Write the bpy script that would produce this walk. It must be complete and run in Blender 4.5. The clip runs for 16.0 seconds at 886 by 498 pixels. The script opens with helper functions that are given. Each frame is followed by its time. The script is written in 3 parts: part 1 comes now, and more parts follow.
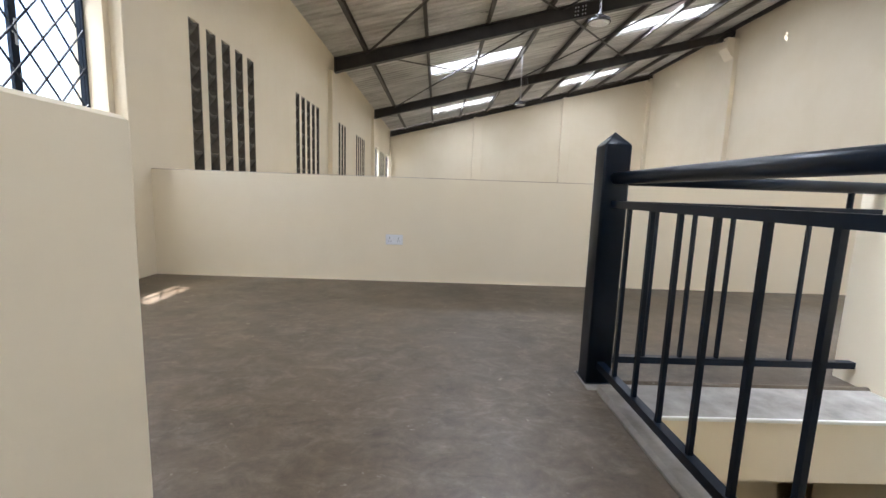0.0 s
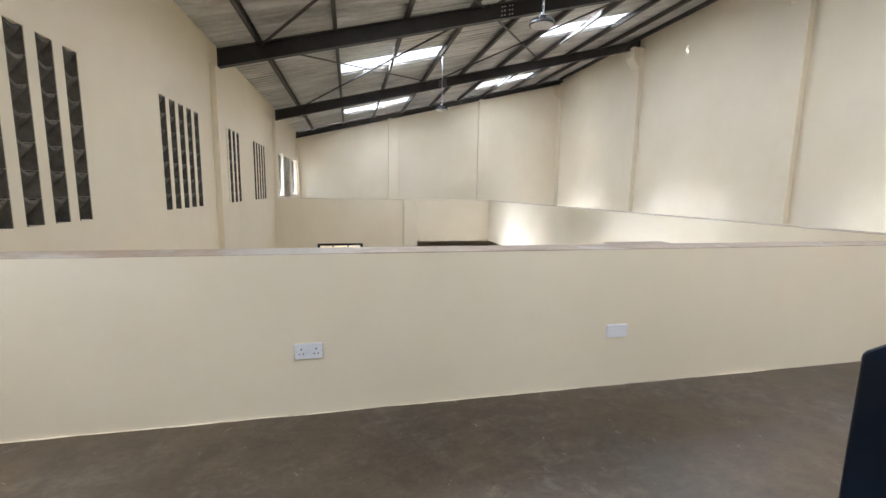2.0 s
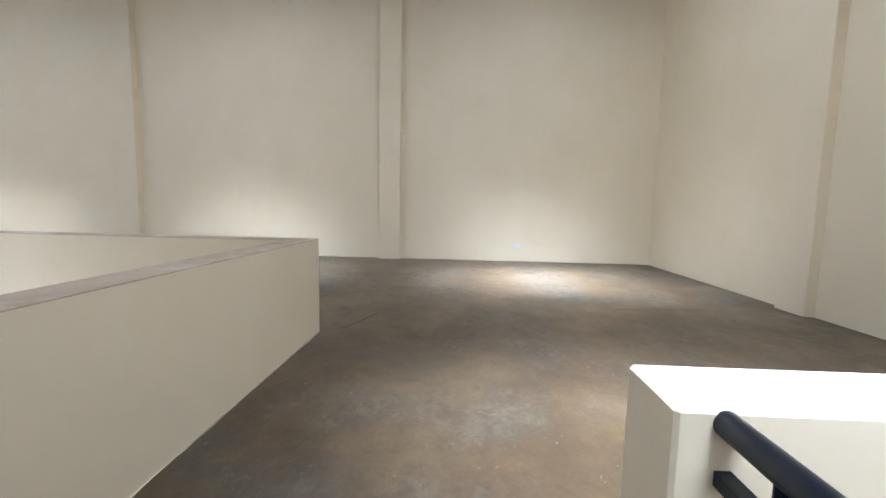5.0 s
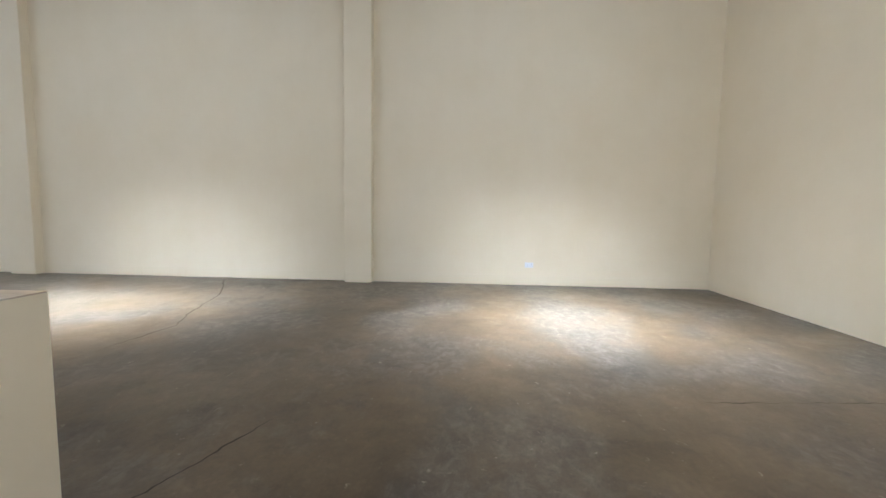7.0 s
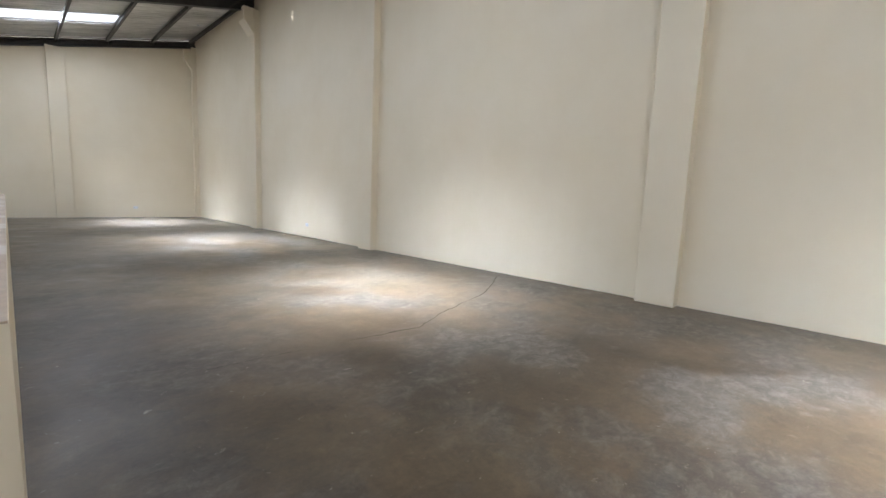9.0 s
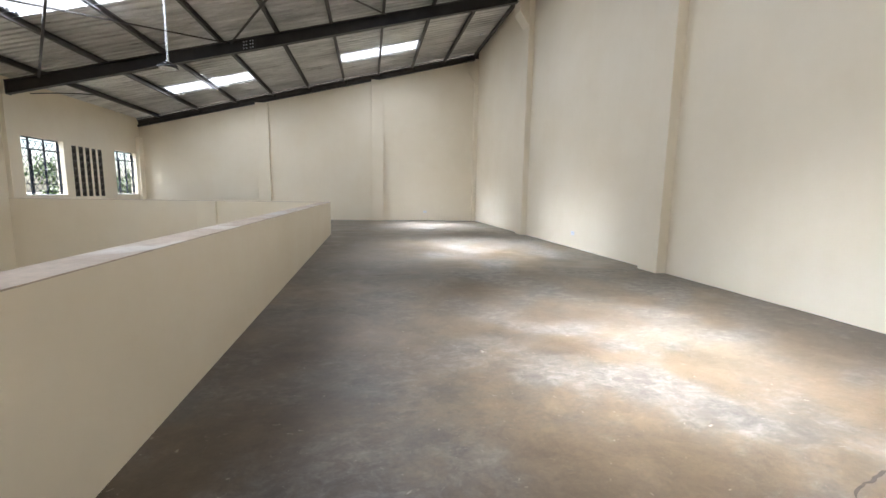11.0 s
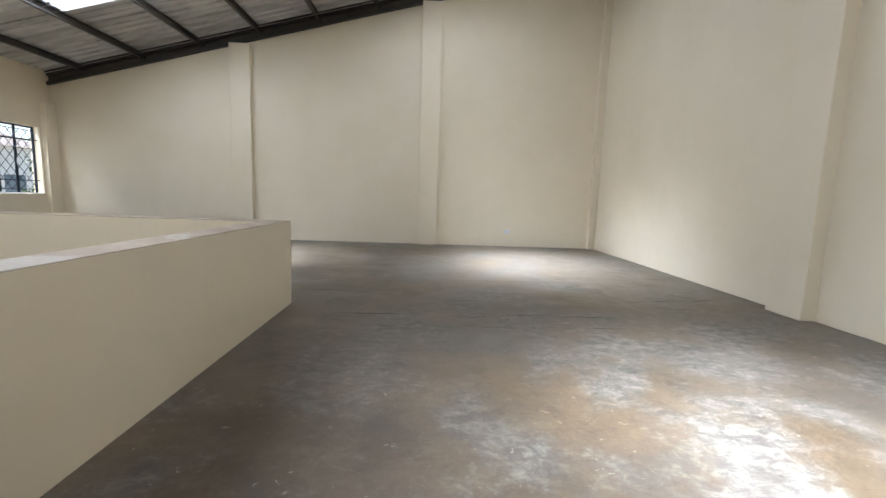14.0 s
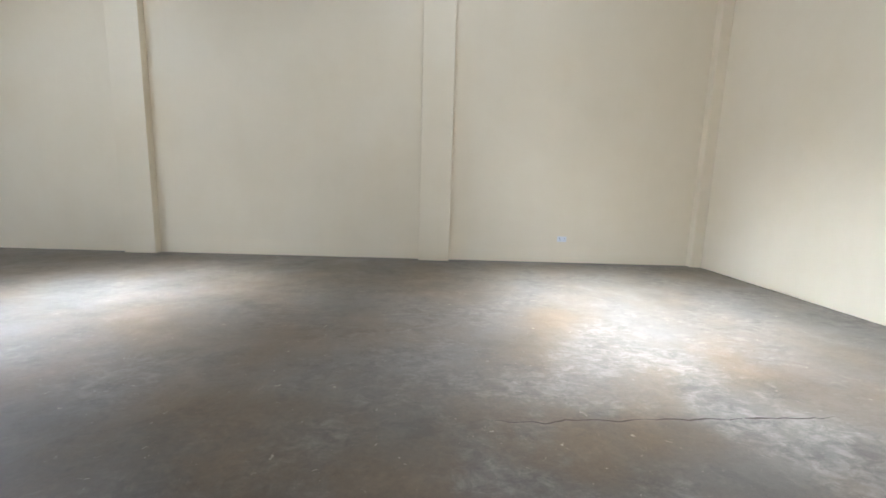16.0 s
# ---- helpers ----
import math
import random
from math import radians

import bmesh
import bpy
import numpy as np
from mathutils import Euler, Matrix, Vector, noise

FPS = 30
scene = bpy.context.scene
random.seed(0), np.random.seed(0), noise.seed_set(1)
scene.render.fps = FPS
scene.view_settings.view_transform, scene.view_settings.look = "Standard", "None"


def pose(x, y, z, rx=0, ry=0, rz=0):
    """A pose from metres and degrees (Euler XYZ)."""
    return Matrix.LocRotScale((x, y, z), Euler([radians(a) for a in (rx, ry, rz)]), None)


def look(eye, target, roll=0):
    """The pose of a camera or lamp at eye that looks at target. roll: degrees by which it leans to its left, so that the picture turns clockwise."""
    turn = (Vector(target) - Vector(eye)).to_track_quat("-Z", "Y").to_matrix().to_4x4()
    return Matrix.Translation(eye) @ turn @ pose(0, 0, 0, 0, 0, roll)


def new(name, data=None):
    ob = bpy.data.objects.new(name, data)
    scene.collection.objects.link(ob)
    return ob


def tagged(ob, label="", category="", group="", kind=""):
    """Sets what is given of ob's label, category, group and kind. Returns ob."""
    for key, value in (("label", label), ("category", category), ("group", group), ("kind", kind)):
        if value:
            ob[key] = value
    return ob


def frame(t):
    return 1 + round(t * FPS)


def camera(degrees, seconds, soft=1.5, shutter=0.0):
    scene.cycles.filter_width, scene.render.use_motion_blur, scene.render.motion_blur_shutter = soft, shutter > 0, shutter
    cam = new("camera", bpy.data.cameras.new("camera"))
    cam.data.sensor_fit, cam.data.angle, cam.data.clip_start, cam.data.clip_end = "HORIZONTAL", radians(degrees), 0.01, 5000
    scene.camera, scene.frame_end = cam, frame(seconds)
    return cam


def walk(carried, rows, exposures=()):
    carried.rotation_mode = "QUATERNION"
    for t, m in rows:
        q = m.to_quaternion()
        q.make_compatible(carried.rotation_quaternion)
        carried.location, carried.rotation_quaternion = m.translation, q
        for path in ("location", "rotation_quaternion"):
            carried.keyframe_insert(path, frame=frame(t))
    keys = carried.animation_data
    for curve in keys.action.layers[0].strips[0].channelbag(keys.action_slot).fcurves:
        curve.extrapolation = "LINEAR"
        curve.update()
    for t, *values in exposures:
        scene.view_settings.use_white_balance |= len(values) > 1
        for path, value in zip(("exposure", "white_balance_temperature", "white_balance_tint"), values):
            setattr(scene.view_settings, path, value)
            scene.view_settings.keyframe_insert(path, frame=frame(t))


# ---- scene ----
cam = camera(93.5, 16.0)
PATH = [
    (0, (0.715, 0.607, 0.782), (0.751, 2.588, 0.509), 2.0),
    (0.5, (0.711, 0.934, 0.975), (0.732, 2.917, 0.713), 2.0),
    (1, (0.667, 1.309, 1.134), (0.7, 3.289, 0.854), 2.0),
    (1.5, (0.636, 1.618, 1.205), (0.824, 3.588, 0.916), 1.7),
    (2, (0.585, 1.897, 1.23), (1.02, 3.829, 0.951), 1.0),
    (2.5, (0.645, 2.211, 1.201), (1.464, 4.016, 0.936), -0.1),
    (3, (0.747, 2.459, 1.223), (2.013, 3.984, 0.959), -0.9),
    (3.5, (0.837, 2.669, 1.22), (2.507, 3.735, 0.946), -0.7),
    (4, (0.904, 2.82, 1.225), (2.793, 3.406, 0.934), -0.1),
    (6.5, (3.89, 2.678, 1.216), (5.882, 2.603, 1.054), 1.0),
    (7, (4.269, 2.587, 1.205), (6.258, 2.703, 1.031), 0.9),
    (7.5, (4.654, 2.534, 1.209), (6.608, 2.911, 1.015), 1.2),
    (8, (4.999, 2.556, 1.209), (6.859, 3.26, 0.999), 1.5),
    (8.5, (5.425, 2.668, 1.201), (7.111, 3.719, 0.968), 1.9),
    (9, (5.727, 2.848, 1.197), (7.164, 4.217, 0.955), 2.3),
    (9.5, (6.016, 3.067, 1.201), (7.15, 4.695, 0.944), 2.2),
    (10, (6.286, 3.335, 1.169), (7.115, 5.135, 0.898), 1.8),
    (10.5, (6.544, 3.787, 1.181), (7.115, 5.683, 0.912), 1.4),
    (11, (6.764, 4.507, 1.191), (7.112, 6.457, 0.925), 1.0),
    (11.5, (6.885, 5.474, 1.192), (7.062, 7.446, 0.932), 0.8),
    (11.9, (6.945, 6.40, 1.190), (7.040, 8.382, 0.933), 0.9),
    (12.2, (6.967, 7.18, 1.188), (7.032, 9.163, 0.932), 0.9),
    (12.5, (6.985, 8.03, 1.189), (7.044, 10.013, 0.932), 1.0),
    (12.8, (7.055, 8.885, 1.201), (7.158, 10.864, 0.930), 1.3),
    (13, (7.105, 9.46, 1.209), (7.234, 11.436, 0.928), 1.5),
    (13.5, (7.22, 10.87, 1.195), (7.302, 12.849, 0.918), 1.6),
    (14, (7.175, 12.01, 1.197), (7.246, 13.993, 0.947), 1.95),
    (14.5, (7.145, 13.05, 1.166), (7.229, 15.03, 0.901), 1.7),
    (15, (7.145, 14.06, 1.157), (7.244, 16.035, 0.854), 1.4),
    (15.5, (7.111, 15.085, 1.17), (7.252, 17.057, 0.865), 1.3),
    (16, (7.109, 15.94, 1.186), (7.159, 17.915, 0.875), 1.8),
]
# seconds, stops, kelvin, tint
EXPOSURES = [(0, 2.46, 6340, 14), (1.5, 2.49, 6240, 13), (2.5, 2.46, 6180, 13), (3, 2.37, 6170, 13), (4, 1.98, 6190, 13), (7, 1.97, 6200, 11), (8.5, 1.97, 6110, 12),
             (10, 2.12, 6180, 13), (12.5, 2.19, 6200, 13), (14, 2.00, 6190, 12), (15, 2.23, 6260, 11), (16, 2.16, 6020, 11)]
walk(cam, [(t, look(eye, target, roll)) for t, eye, target, roll in PATH], EXPOSURES)

# ---- world, sun and lamps ----
SUN_ELEV, SUN_POWER, SKY = 63.0, 5.0, 0.09
world = bpy.data.worlds.new("sky")
scene.world = world
world.use_nodes = True
wn = world.node_tree.nodes
wn.clear()
sky = wn.new("ShaderNodeTexSky")
sky.sky_type = "NISHITA"
sky.sun_disc = False
sky.sun_elevation = radians(SUN_ELEV)
sky.sun_rotation = radians(-90)
sky.dust_density = 2.0
wbg = wn.new("ShaderNodeBackground")
wbg.inputs["Strength"].default_value = SKY
wout = wn.new("ShaderNodeOutputWorld")
world.node_tree.links.new(sky.outputs[0], wbg.inputs[0])
world.node_tree.links.new(wbg.outputs[0], wout.inputs[0])

SUN_DIR = Vector((math.cos(radians(SUN_ELEV)), -0.075, -math.sin(radians(SUN_ELEV)))).normalized()
sun = bpy.data.lights.new("sun", "SUN")
sun.energy, sun.angle, sun.color = SUN_POWER, radians(0.6), (1.0, 0.97, 0.92)
new("sun", sun).matrix_world = look((-20, 8, 40), Vector((-20, 8, 40)) + SUN_DIR)

# ---- plan, in metres: x east, y north, z up from the upper floor ----
XW, XE, YS, YN = -1.76, 11.34, -1.40, 22.42
SLOPE = 0.2516
GROUND = -3.3          # ground storey floor
SLAB = -0.30           # underside of the upper slab
PAR = 0.885            # parapet height


def roof_z(x):
    """Underside of the purlins at x."""
    return 3.611 + SLOPE * (x + 1.854)


def area_lamp(name, m, sx, sy, power, color, spread):
    d = bpy.data.lights.new(name, "AREA")
    d.shape, d.size, d.size_y, d.energy, d.color, d.spread = "RECTANGLE", sx, sy, power, color, radians(spread)
    ob = new(name, d)
    ob.matrix_world = m
    return ob


SKY_Y = [1.05, 7.10, 13.15, 19.45]
SKY_X = [(0.42, 3.02), (5.86, 8.46)]
DAY = (0.785, 0.882, 1.0)
BEAM_POWER, HALO_POWER, GLOW_POWER = 41.0, 36.0, 21.5
# where the sun's light falls through each pair of translucent sheets: slope towards +x, share of power
for y0 in SKY_Y:
    for x0, x1 in SKY_X:
        xm = (x0 + x1) / 2
        eye = Vector((xm, y0 + 0.44, roof_z(xm) + 0.10))
        flat = Matrix.Translation(eye - Vector((0, 0, 0.06))) @ pose(0, 0, 0, -2, -math.degrees(math.atan(SLOPE)), 0)
        area_lamp("skylight_glow", flat, 2.5, 0.8, GLOW_POWER, DAY, 180)
        eye = eye - Vector((0, 0, 0.02))
        lean = 0.325 if x0 > 5 else 0.50
        share = 1.0 if x0 > 5 else 0.62
        slant = look(eye, eye + Vector((lean, -0.045, -1.0))) @ pose(0, 0, 0, 0, 0, 90)
        area_lamp("skylight_beam", slant, 0.8, 2.4, BEAM_POWER * share, DAY, 32)
        area_lamp("skylight_halo", slant @ pose(0, 0, 0.01), 0.8, 2.4, HALO_POWER * share, DAY, 54)
# lamps for the daylight under the eaves outside the windows
for y0, y1 in ((2.3, 3.87), (16.7, 18.28), (20.7, 22.05)):
    eye = Vector((-2.62, (y0 + y1) / 2, 3.16))
    area_lamp("eaves_light", look(eye, eye + Vector((1.0, 0.0, -0.95))), y1 - y0, 0.35, 11.0 if y0 < 5 else 21.0, (0.84, 0.93, 1.0), 160)
# fill lamp in an added, unseen window beside the stair
eye = Vector((XW - 0.20, -0.35, 1.65))
area_lamp("window_light", look(eye, eye + Vector((1, 0.35, -0.15))), 1.2, 1.3, 6.0, (0.86, 0.94, 1.0), 170)
# unseen fill outside the lower storey, added to brighten the room behind window_5
area_lamp("window_light", look(Vector((XW - 0.27, 19.0, -1.55)), Vector((2, 20.5, -1.4))), 3.4, 1.5, 45.0, (1.0, 0.97, 0.9), 150)

# ---- materials ----
def mat(name, base, rough=0.6, metal=0.0):
    m = bpy.data.materials.new(name)
    m.use_nodes = True
    b = m.node_tree.nodes["Principled BSDF"]
    b.inputs["Base Color"].default_value = (*base, 1)
    b.inputs["Roughness"].default_value = rough
    b.inputs["Metallic"].default_value = metal
    return m, m.node_tree, b


def node(nt, kind, **values):
    n = nt.nodes.new(kind)
    for k, v in values.items():
        n.inputs[k].default_value = v
    return n


def obj_coords(nt, scale=(1, 1, 1)):
    g = nt.nodes.new("ShaderNodeNewGeometry")
    mp = nt.nodes.new("ShaderNodeMapping")
    mp.inputs["Scale"].default_value = scale
    nt.links.new(g.outputs["Position"], mp.inputs["Vector"])
    return mp.outputs["Vector"]


def noise_tex(nt, vec, scale, detail=4.0, rough=0.6, distort=0.0):
    n = node(nt, "ShaderNodeTexNoise", Scale=scale, Detail=detail, Roughness=rough, Distortion=distort)
    nt.links.new(vec, n.inputs["Vector"])
    return n.outputs["Fac"]


def ramp(nt, fac, stops):
    r = nt.nodes.new("ShaderNodeValToRGB")
    e = r.color_ramp.elements
    while len(e) < len(stops):
        e.new(0.5)
    for el, (p, c) in zip(e, stops):
        el.position = p
        el.color = (*c, 1) if len(c) == 3 else c
    nt.links.new(fac, r.inputs["Fac"])
    return r.outputs["Color"]


def mix(nt, fac, a, b, blend="MIX"):
    m = nt.nodes.new("ShaderNodeMix")
    m.data_type, m.blend_type = "RGBA", blend
    for sock, v in (("Factor", fac), ("A", a), ("B", b)):
        i = [s for s in m.inputs if s.name == sock and s.type == ("VALUE" if sock == "Factor" else "RGBA")][0]
        if isinstance(v, (int, float)):
            i.default_value = v
        elif isinstance(v, tuple):
            i.default_value = (*v, 1)
        else:
            nt.links.new(v, i)
    return [s for s in m.outputs if s.type == "RGBA"][0]


def bump(nt, b, height, strength, distance):
    n = node(nt, "ShaderNodeBump", Strength=strength, Distance=distance)
    nt.links.new(height, n.inputs["Height"])
    nt.links.new(n.outputs["Normal"], b.inputs["Normal"])


def wall_paint(name, base, dark):
    m, nt, b = mat(name, base, 0.62)
    v = obj_coords(nt)
    big = noise_tex(nt, v, 0.9, 5, 0.6)
    fine = noise_tex(nt, v, 14.0, 4, 0.6)
    streak = noise_tex(nt, obj_coords(nt, (1.6, 1.6, 0.18)), 2.2, 4, 0.6)
    c = ramp(nt, big, [(0.3, dark), (0.62, base)])
    c = mix(nt, 0.14, c, ramp(nt, streak, [(0.35, dark), (0.6, base)]))
    nt.links.new(c, b.inputs["Base Color"])
    h = mix(nt, 0.5, noise_tex(nt, v, 3.0, 3, 0.5), fine)
    bump(nt, b, h, 0.25, 0.012)
    nt.links.new(ramp(nt, fine, [(0.3, (0.5,) * 3), (0.7, (0.72,) * 3)]), b.inputs["Roughness"])
    return m


def stained_cap():
    """Pinkish cement top with whitewash spilt over it in places."""
    m, nt, b = mat("parapet_cap_paint", (0.60, 0.51, 0.42), 0.6)
    v = obj_coords(nt)
    c = ramp(nt, noise_tex(nt, v, 2.2, 6, 0.65), [(0.32, (0.42, 0.310, 0.218)), (0.62, (0.57, 0.450, 0.335))])
    spill = ramp(nt, noise_tex(nt, v, 1.15, 5, 0.55, 0.4), [(0.53, (0, 0, 0)), (0.58, (0.5,) * 3)])
    c = mix(nt, spill, c, (0.76, 0.72, 0.65))
    c = mix(nt, 1.0, c, ramp(nt, noise_tex(nt, v, 30.0, 5, 0.7), [(0.3, (0.86,) * 3), (0.7, (1.06,) * 3)]), "MULTIPLY")
    nt.links.new(c, b.inputs["Base Color"])
    bump(nt, b, noise_tex(nt, v, 18.0, 5, 0.65), 0.3, 0.006)
    return m


def concrete_floor():
    m, nt, b = mat("floor_screed", (0.10, 0.08, 0.06), 0.5)
    v = obj_coords(nt)
    shifted = nt.nodes.new("ShaderNodeMapping")
    shifted.inputs["Location"].default_value = (31.0, 17.0, 5.0)
    nt.links.new(v, shifted.inputs["Vector"])
    v2 = shifted.outputs["Vector"]
    big = noise_tex(nt, v, 0.5, 9, 0.62, 0.2)
    patch = noise_tex(nt, v2, 0.85, 9, 0.66, 0.3)
    rust = noise_tex(nt, v2, 0.42, 8, 0.64, 0.3)
    mid = noise_tex(nt, v, 1.1, 9, 0.68, 0.25)
    mottle = noise_tex(nt, v, 4.6, 11, 0.74, 0.35)
    crisp_n = noise_tex(nt, obj_coords(nt, (1.0, 1.4, 1)), 8.0, 12, 0.74, 0.6)
    scuff = noise_tex(nt, obj_coords(nt, (1.0, 1.5, 1)), 13.0, 10, 0.74, 0.6)
    fleck = noise_tex(nt, v2, 19.0, 5, 0.62, 0.9)
    fine = noise_tex(nt, v, 32.0, 6, 0.72)
    grit = noise_tex(nt, v, 90.0, 3, 0.6)
    # brown trowelled skin, smooth and only slowly varying
    base = ramp(nt, big, [(0.38, (0.040, 0.027, 0.016)), (0.5, (0.066, 0.047, 0.029)), (0.62, (0.104, 0.080, 0.053))])
    base = mix(nt, ramp(nt, rust, [(0.48, (0, 0, 0)), (0.62, (0.75,) * 3)]), base, (0.104, 0.075, 0.047))
    base = mix(nt, ramp(nt, patch, [(0.54, (0, 0, 0)), (0.64, (0.7,) * 3)]), base, (0.056, 0.051, 0.044))
    base = mix(nt, 1.0, base, ramp(nt, mottle, [(0.30, (0.76,) * 3), (0.5, (1, 1, 1)), (0.70, (1.20,) * 3)]), "MULTIPLY")
    xyz = nt.nodes.new("ShaderNodeSeparateXYZ")
    nt.links.new(v, xyz.inputs[0])
    # a greyer, later pour at the north end
    north = node(nt, "ShaderNodeMapRange", **{"From Min": 13.0, "From Max": 15.5, "To Max": 0.6})
    nt.links.new(xyz.outputs["Y"], north.inputs["Value"])
    base = mix(nt, north.outputs[0], base, ramp(nt, patch, [(0.40, (0.090, 0.068, 0.046)), (0.5, (0.084, 0.074, 0.062)), (0.60, (0.094, 0.090, 0.084))]))
    # lime, with pool light painted in, along the tall wall, thinning towards the parapet
    lime_pool = node(nt, "ShaderNodeMapRange", **{"From Min": 6.6, "From Max": 8.6, "To Min": 0.50, "To Max": 1.0})
    nt.links.new(xyz.outputs["X"], lime_pool.inputs["Value"])
    old = node(nt, "ShaderNodeMapRange", **{"From Min": 8.0, "From Max": 11.0, "To Min": 0.62, "To Max": 1.0})
    nt.links.new(xyz.outputs["Y"], old.inputs["Value"])
    new_part = node(nt, "ShaderNodeMapRange", **{"From Min": 15.5, "From Max": 19.0, "To Min": 1.0, "To Max": 0.65})
    nt.links.new(xyz.outputs["Y"], new_part.inputs["Value"])
    reach = mix(nt, 1.0, mix(nt, 1.0, lime_pool.outputs[0], old.outputs[0], "MULTIPLY"), new_part.outputs[0], "MULTIPLY")
    # worn through to grey cement in ragged, streaky islands
    worn = mix(nt, 1.0, ramp(nt, mid, [(0.485, (0, 0, 0)), (0.555, (1, 1, 1))]), reach, "MULTIPLY")
    base = mix(nt, worn, base, ramp(nt, crisp_n, [(0.40, (0.070, 0.063, 0.055)), (0.52, (0.102, 0.094, 0.084)), (0.64, (0.145, 0.137, 0.125))]))
    # lime smears, densest inside and along the edges of the worn islands
    zone = mix(nt, 1.0, ramp(nt, mid, [(0.44, (0.02,) * 3), (0.58, (0.8,) * 3)]), reach, "MULTIPLY")
    crisp = mix(nt, 1.0, ramp(nt, crisp_n, [(0.46, (0.0,) * 3), (0.60, (1, 1, 1))]), ramp(nt, scuff, [(0.40, (0.1,) * 3), (0.58, (1, 1, 1))]), "MULTIPLY")
    base = mix(nt, mix(nt, 1.0, zone, crisp, "MULTIPLY"), base, (0.182, 0.175, 0.161))
    # scuffed screed round the head of the stair, made paler as painted-in daylight
    head_x = node(nt, "ShaderNodeMapRange", **{"From Min": 1.6, "From Max": 3.6, "To Min": 1.0, "To Max": 0.0})
    nt.links.new(xyz.outputs["X"], head_x.inputs["Value"])
    head_y = node(nt, "ShaderNodeMapRange", **{"From Min": 2.0, "From Max": 4.2, "To Min": 0.66, "To Max": 0.12})
    nt.links.new(xyz.outputs["Y"], head_y.inputs["Value"])
    head = mix(nt, 1.0, head_x.outputs[0], head_y.outputs[0], "MULTIPLY")
    lit_scuffs = ramp(nt, crisp_n, [(0.36, (0.098, 0.078, 0.060)), (0.52, (0.142, 0.118, 0.095)), (0.68, (0.225, 0.202, 0.175))])
    base = mix(nt, head, base, lit_scuffs)
    # flaked islands with ragged edges, some bare and dark, some powdery
    island = noise_tex(nt, v2, 2.4, 13, 0.70, 0.3)
    base = mix(nt, 1.0, base, ramp(nt, island, [(0.41, (0.80,) * 3), (0.45, (0.98,) * 3), (0.55, (1, 1, 1)), (0.59, (1.14,) * 3)]), "MULTIPLY")
    base = mix(nt, 1.0, base, ramp(nt, fine, [(0.30, (0.84,) * 3), (0.70, (1.15,) * 3)]), "MULTIPLY")
    base = mix(nt, ramp(nt, fleck, [(0.66, (0, 0, 0)), (0.72, (0.65,) * 3)]), base, (0.30, 0.285, 0.255))
    base = mix(nt, ramp(nt, mottle, [(0.27, (0.35,) * 3), (0.34, (0, 0, 0))]), base, (0.036, 0.029, 0.022))
    base = mix(nt, ramp(nt, grit, [(0.71, (0, 0, 0)), (0.78, (0.7,) * 3)]), base, (0.42, 0.40, 0.37))
    base = mix(nt, 1.0, base, (1.15, 1.07, 0.97), "MULTIPLY")
    nt.links.new(base, b.inputs["Base Color"])
    nt.links.new(ramp(nt, mid, [(0.3, (0.30,) * 3), (0.7, (0.56,) * 3)]), b.inputs["Roughness"])
    bump(nt, b, mix(nt, 0.35, scuff, fine), 0.25, 0.006)
    return m


def simple(name, base, rough, metal=0.0, var=0.25, scale=9.0, bumps=0.0):
    m, nt, b = mat(name, base, rough, metal)
    v = obj_coords(nt)
    f = noise_tex(nt, v, scale, 5, 0.65)
    lo = tuple(c * (1 - var) for c in base)
    hi = tuple(min(1, c * (1 + var)) for c in base)
    nt.links.new(ramp(nt, f, [(0.3, lo), (0.7, hi)]), b.inputs["Base Color"])
    if bumps:
        bump(nt, b, noise_tex(nt, v, scale * 3, 4, 0.6), bumps, 0.004)
    return m


def roof_metal():
    m, nt, b = mat("roof_sheet", (0.62, 0.62, 0.60), 0.42, 0.35)
    f = noise_tex(nt, obj_coords(nt, (0.5, 3.0, 0.5)), 2.0, 6, 0.68)
    tone_patch = noise_tex(nt, obj_coords(nt, (0.35, 1.0, 0.35)), 1.1, 6, 0.66, 0.3)
    c = ramp(nt, f, [(0.3, (0.50, 0.49, 0.465)), (0.7, (0.78, 0.77, 0.74))])
    c = mix(nt, 1.0, c, ramp(nt, tone_patch, [(0.36, (0.58,) * 3), (0.60, (1, 1, 1))]), "MULTIPLY")
    nt.links.new(c, b.inputs["Base Color"])
    nt.links.new(ramp(nt, f, [(0.3, (0.26,) * 3), (0.7, (0.48,) * 3)]), b.inputs["Roughness"])
    return m


def translucent_sheet():
    m = bpy.data.materials.new("translucent_sheet")
    m.use_nodes = True
    nt = m.node_tree
    nt.nodes.remove(nt.nodes["Principled BSDF"])
    t = node(nt, "ShaderNodeBsdfTranslucent", Color=(0.30, 0.312, 0.316, 1))
    d = node(nt, "ShaderNodeBsdfDiffuse", Color=(0.55, 0.565, 0.565, 1))
    x = node(nt, "ShaderNodeMixShader", Fac=0.25)
    nt.links.new(t.outputs[0], x.inputs[1])
    nt.links.new(d.outputs[0], x.inputs[2])
    nt.links.new(x.outputs[0], nt.nodes["Material Output"].inputs["Surface"])
    return m


def glass_mat():
    m, nt, b = mat("window_glass", (0.92, 0.96, 0.97), 0.02)
    b.inputs["Transmission Weight"].default_value = 1.0
    b.inputs["IOR"].default_value = 1.05
    return m


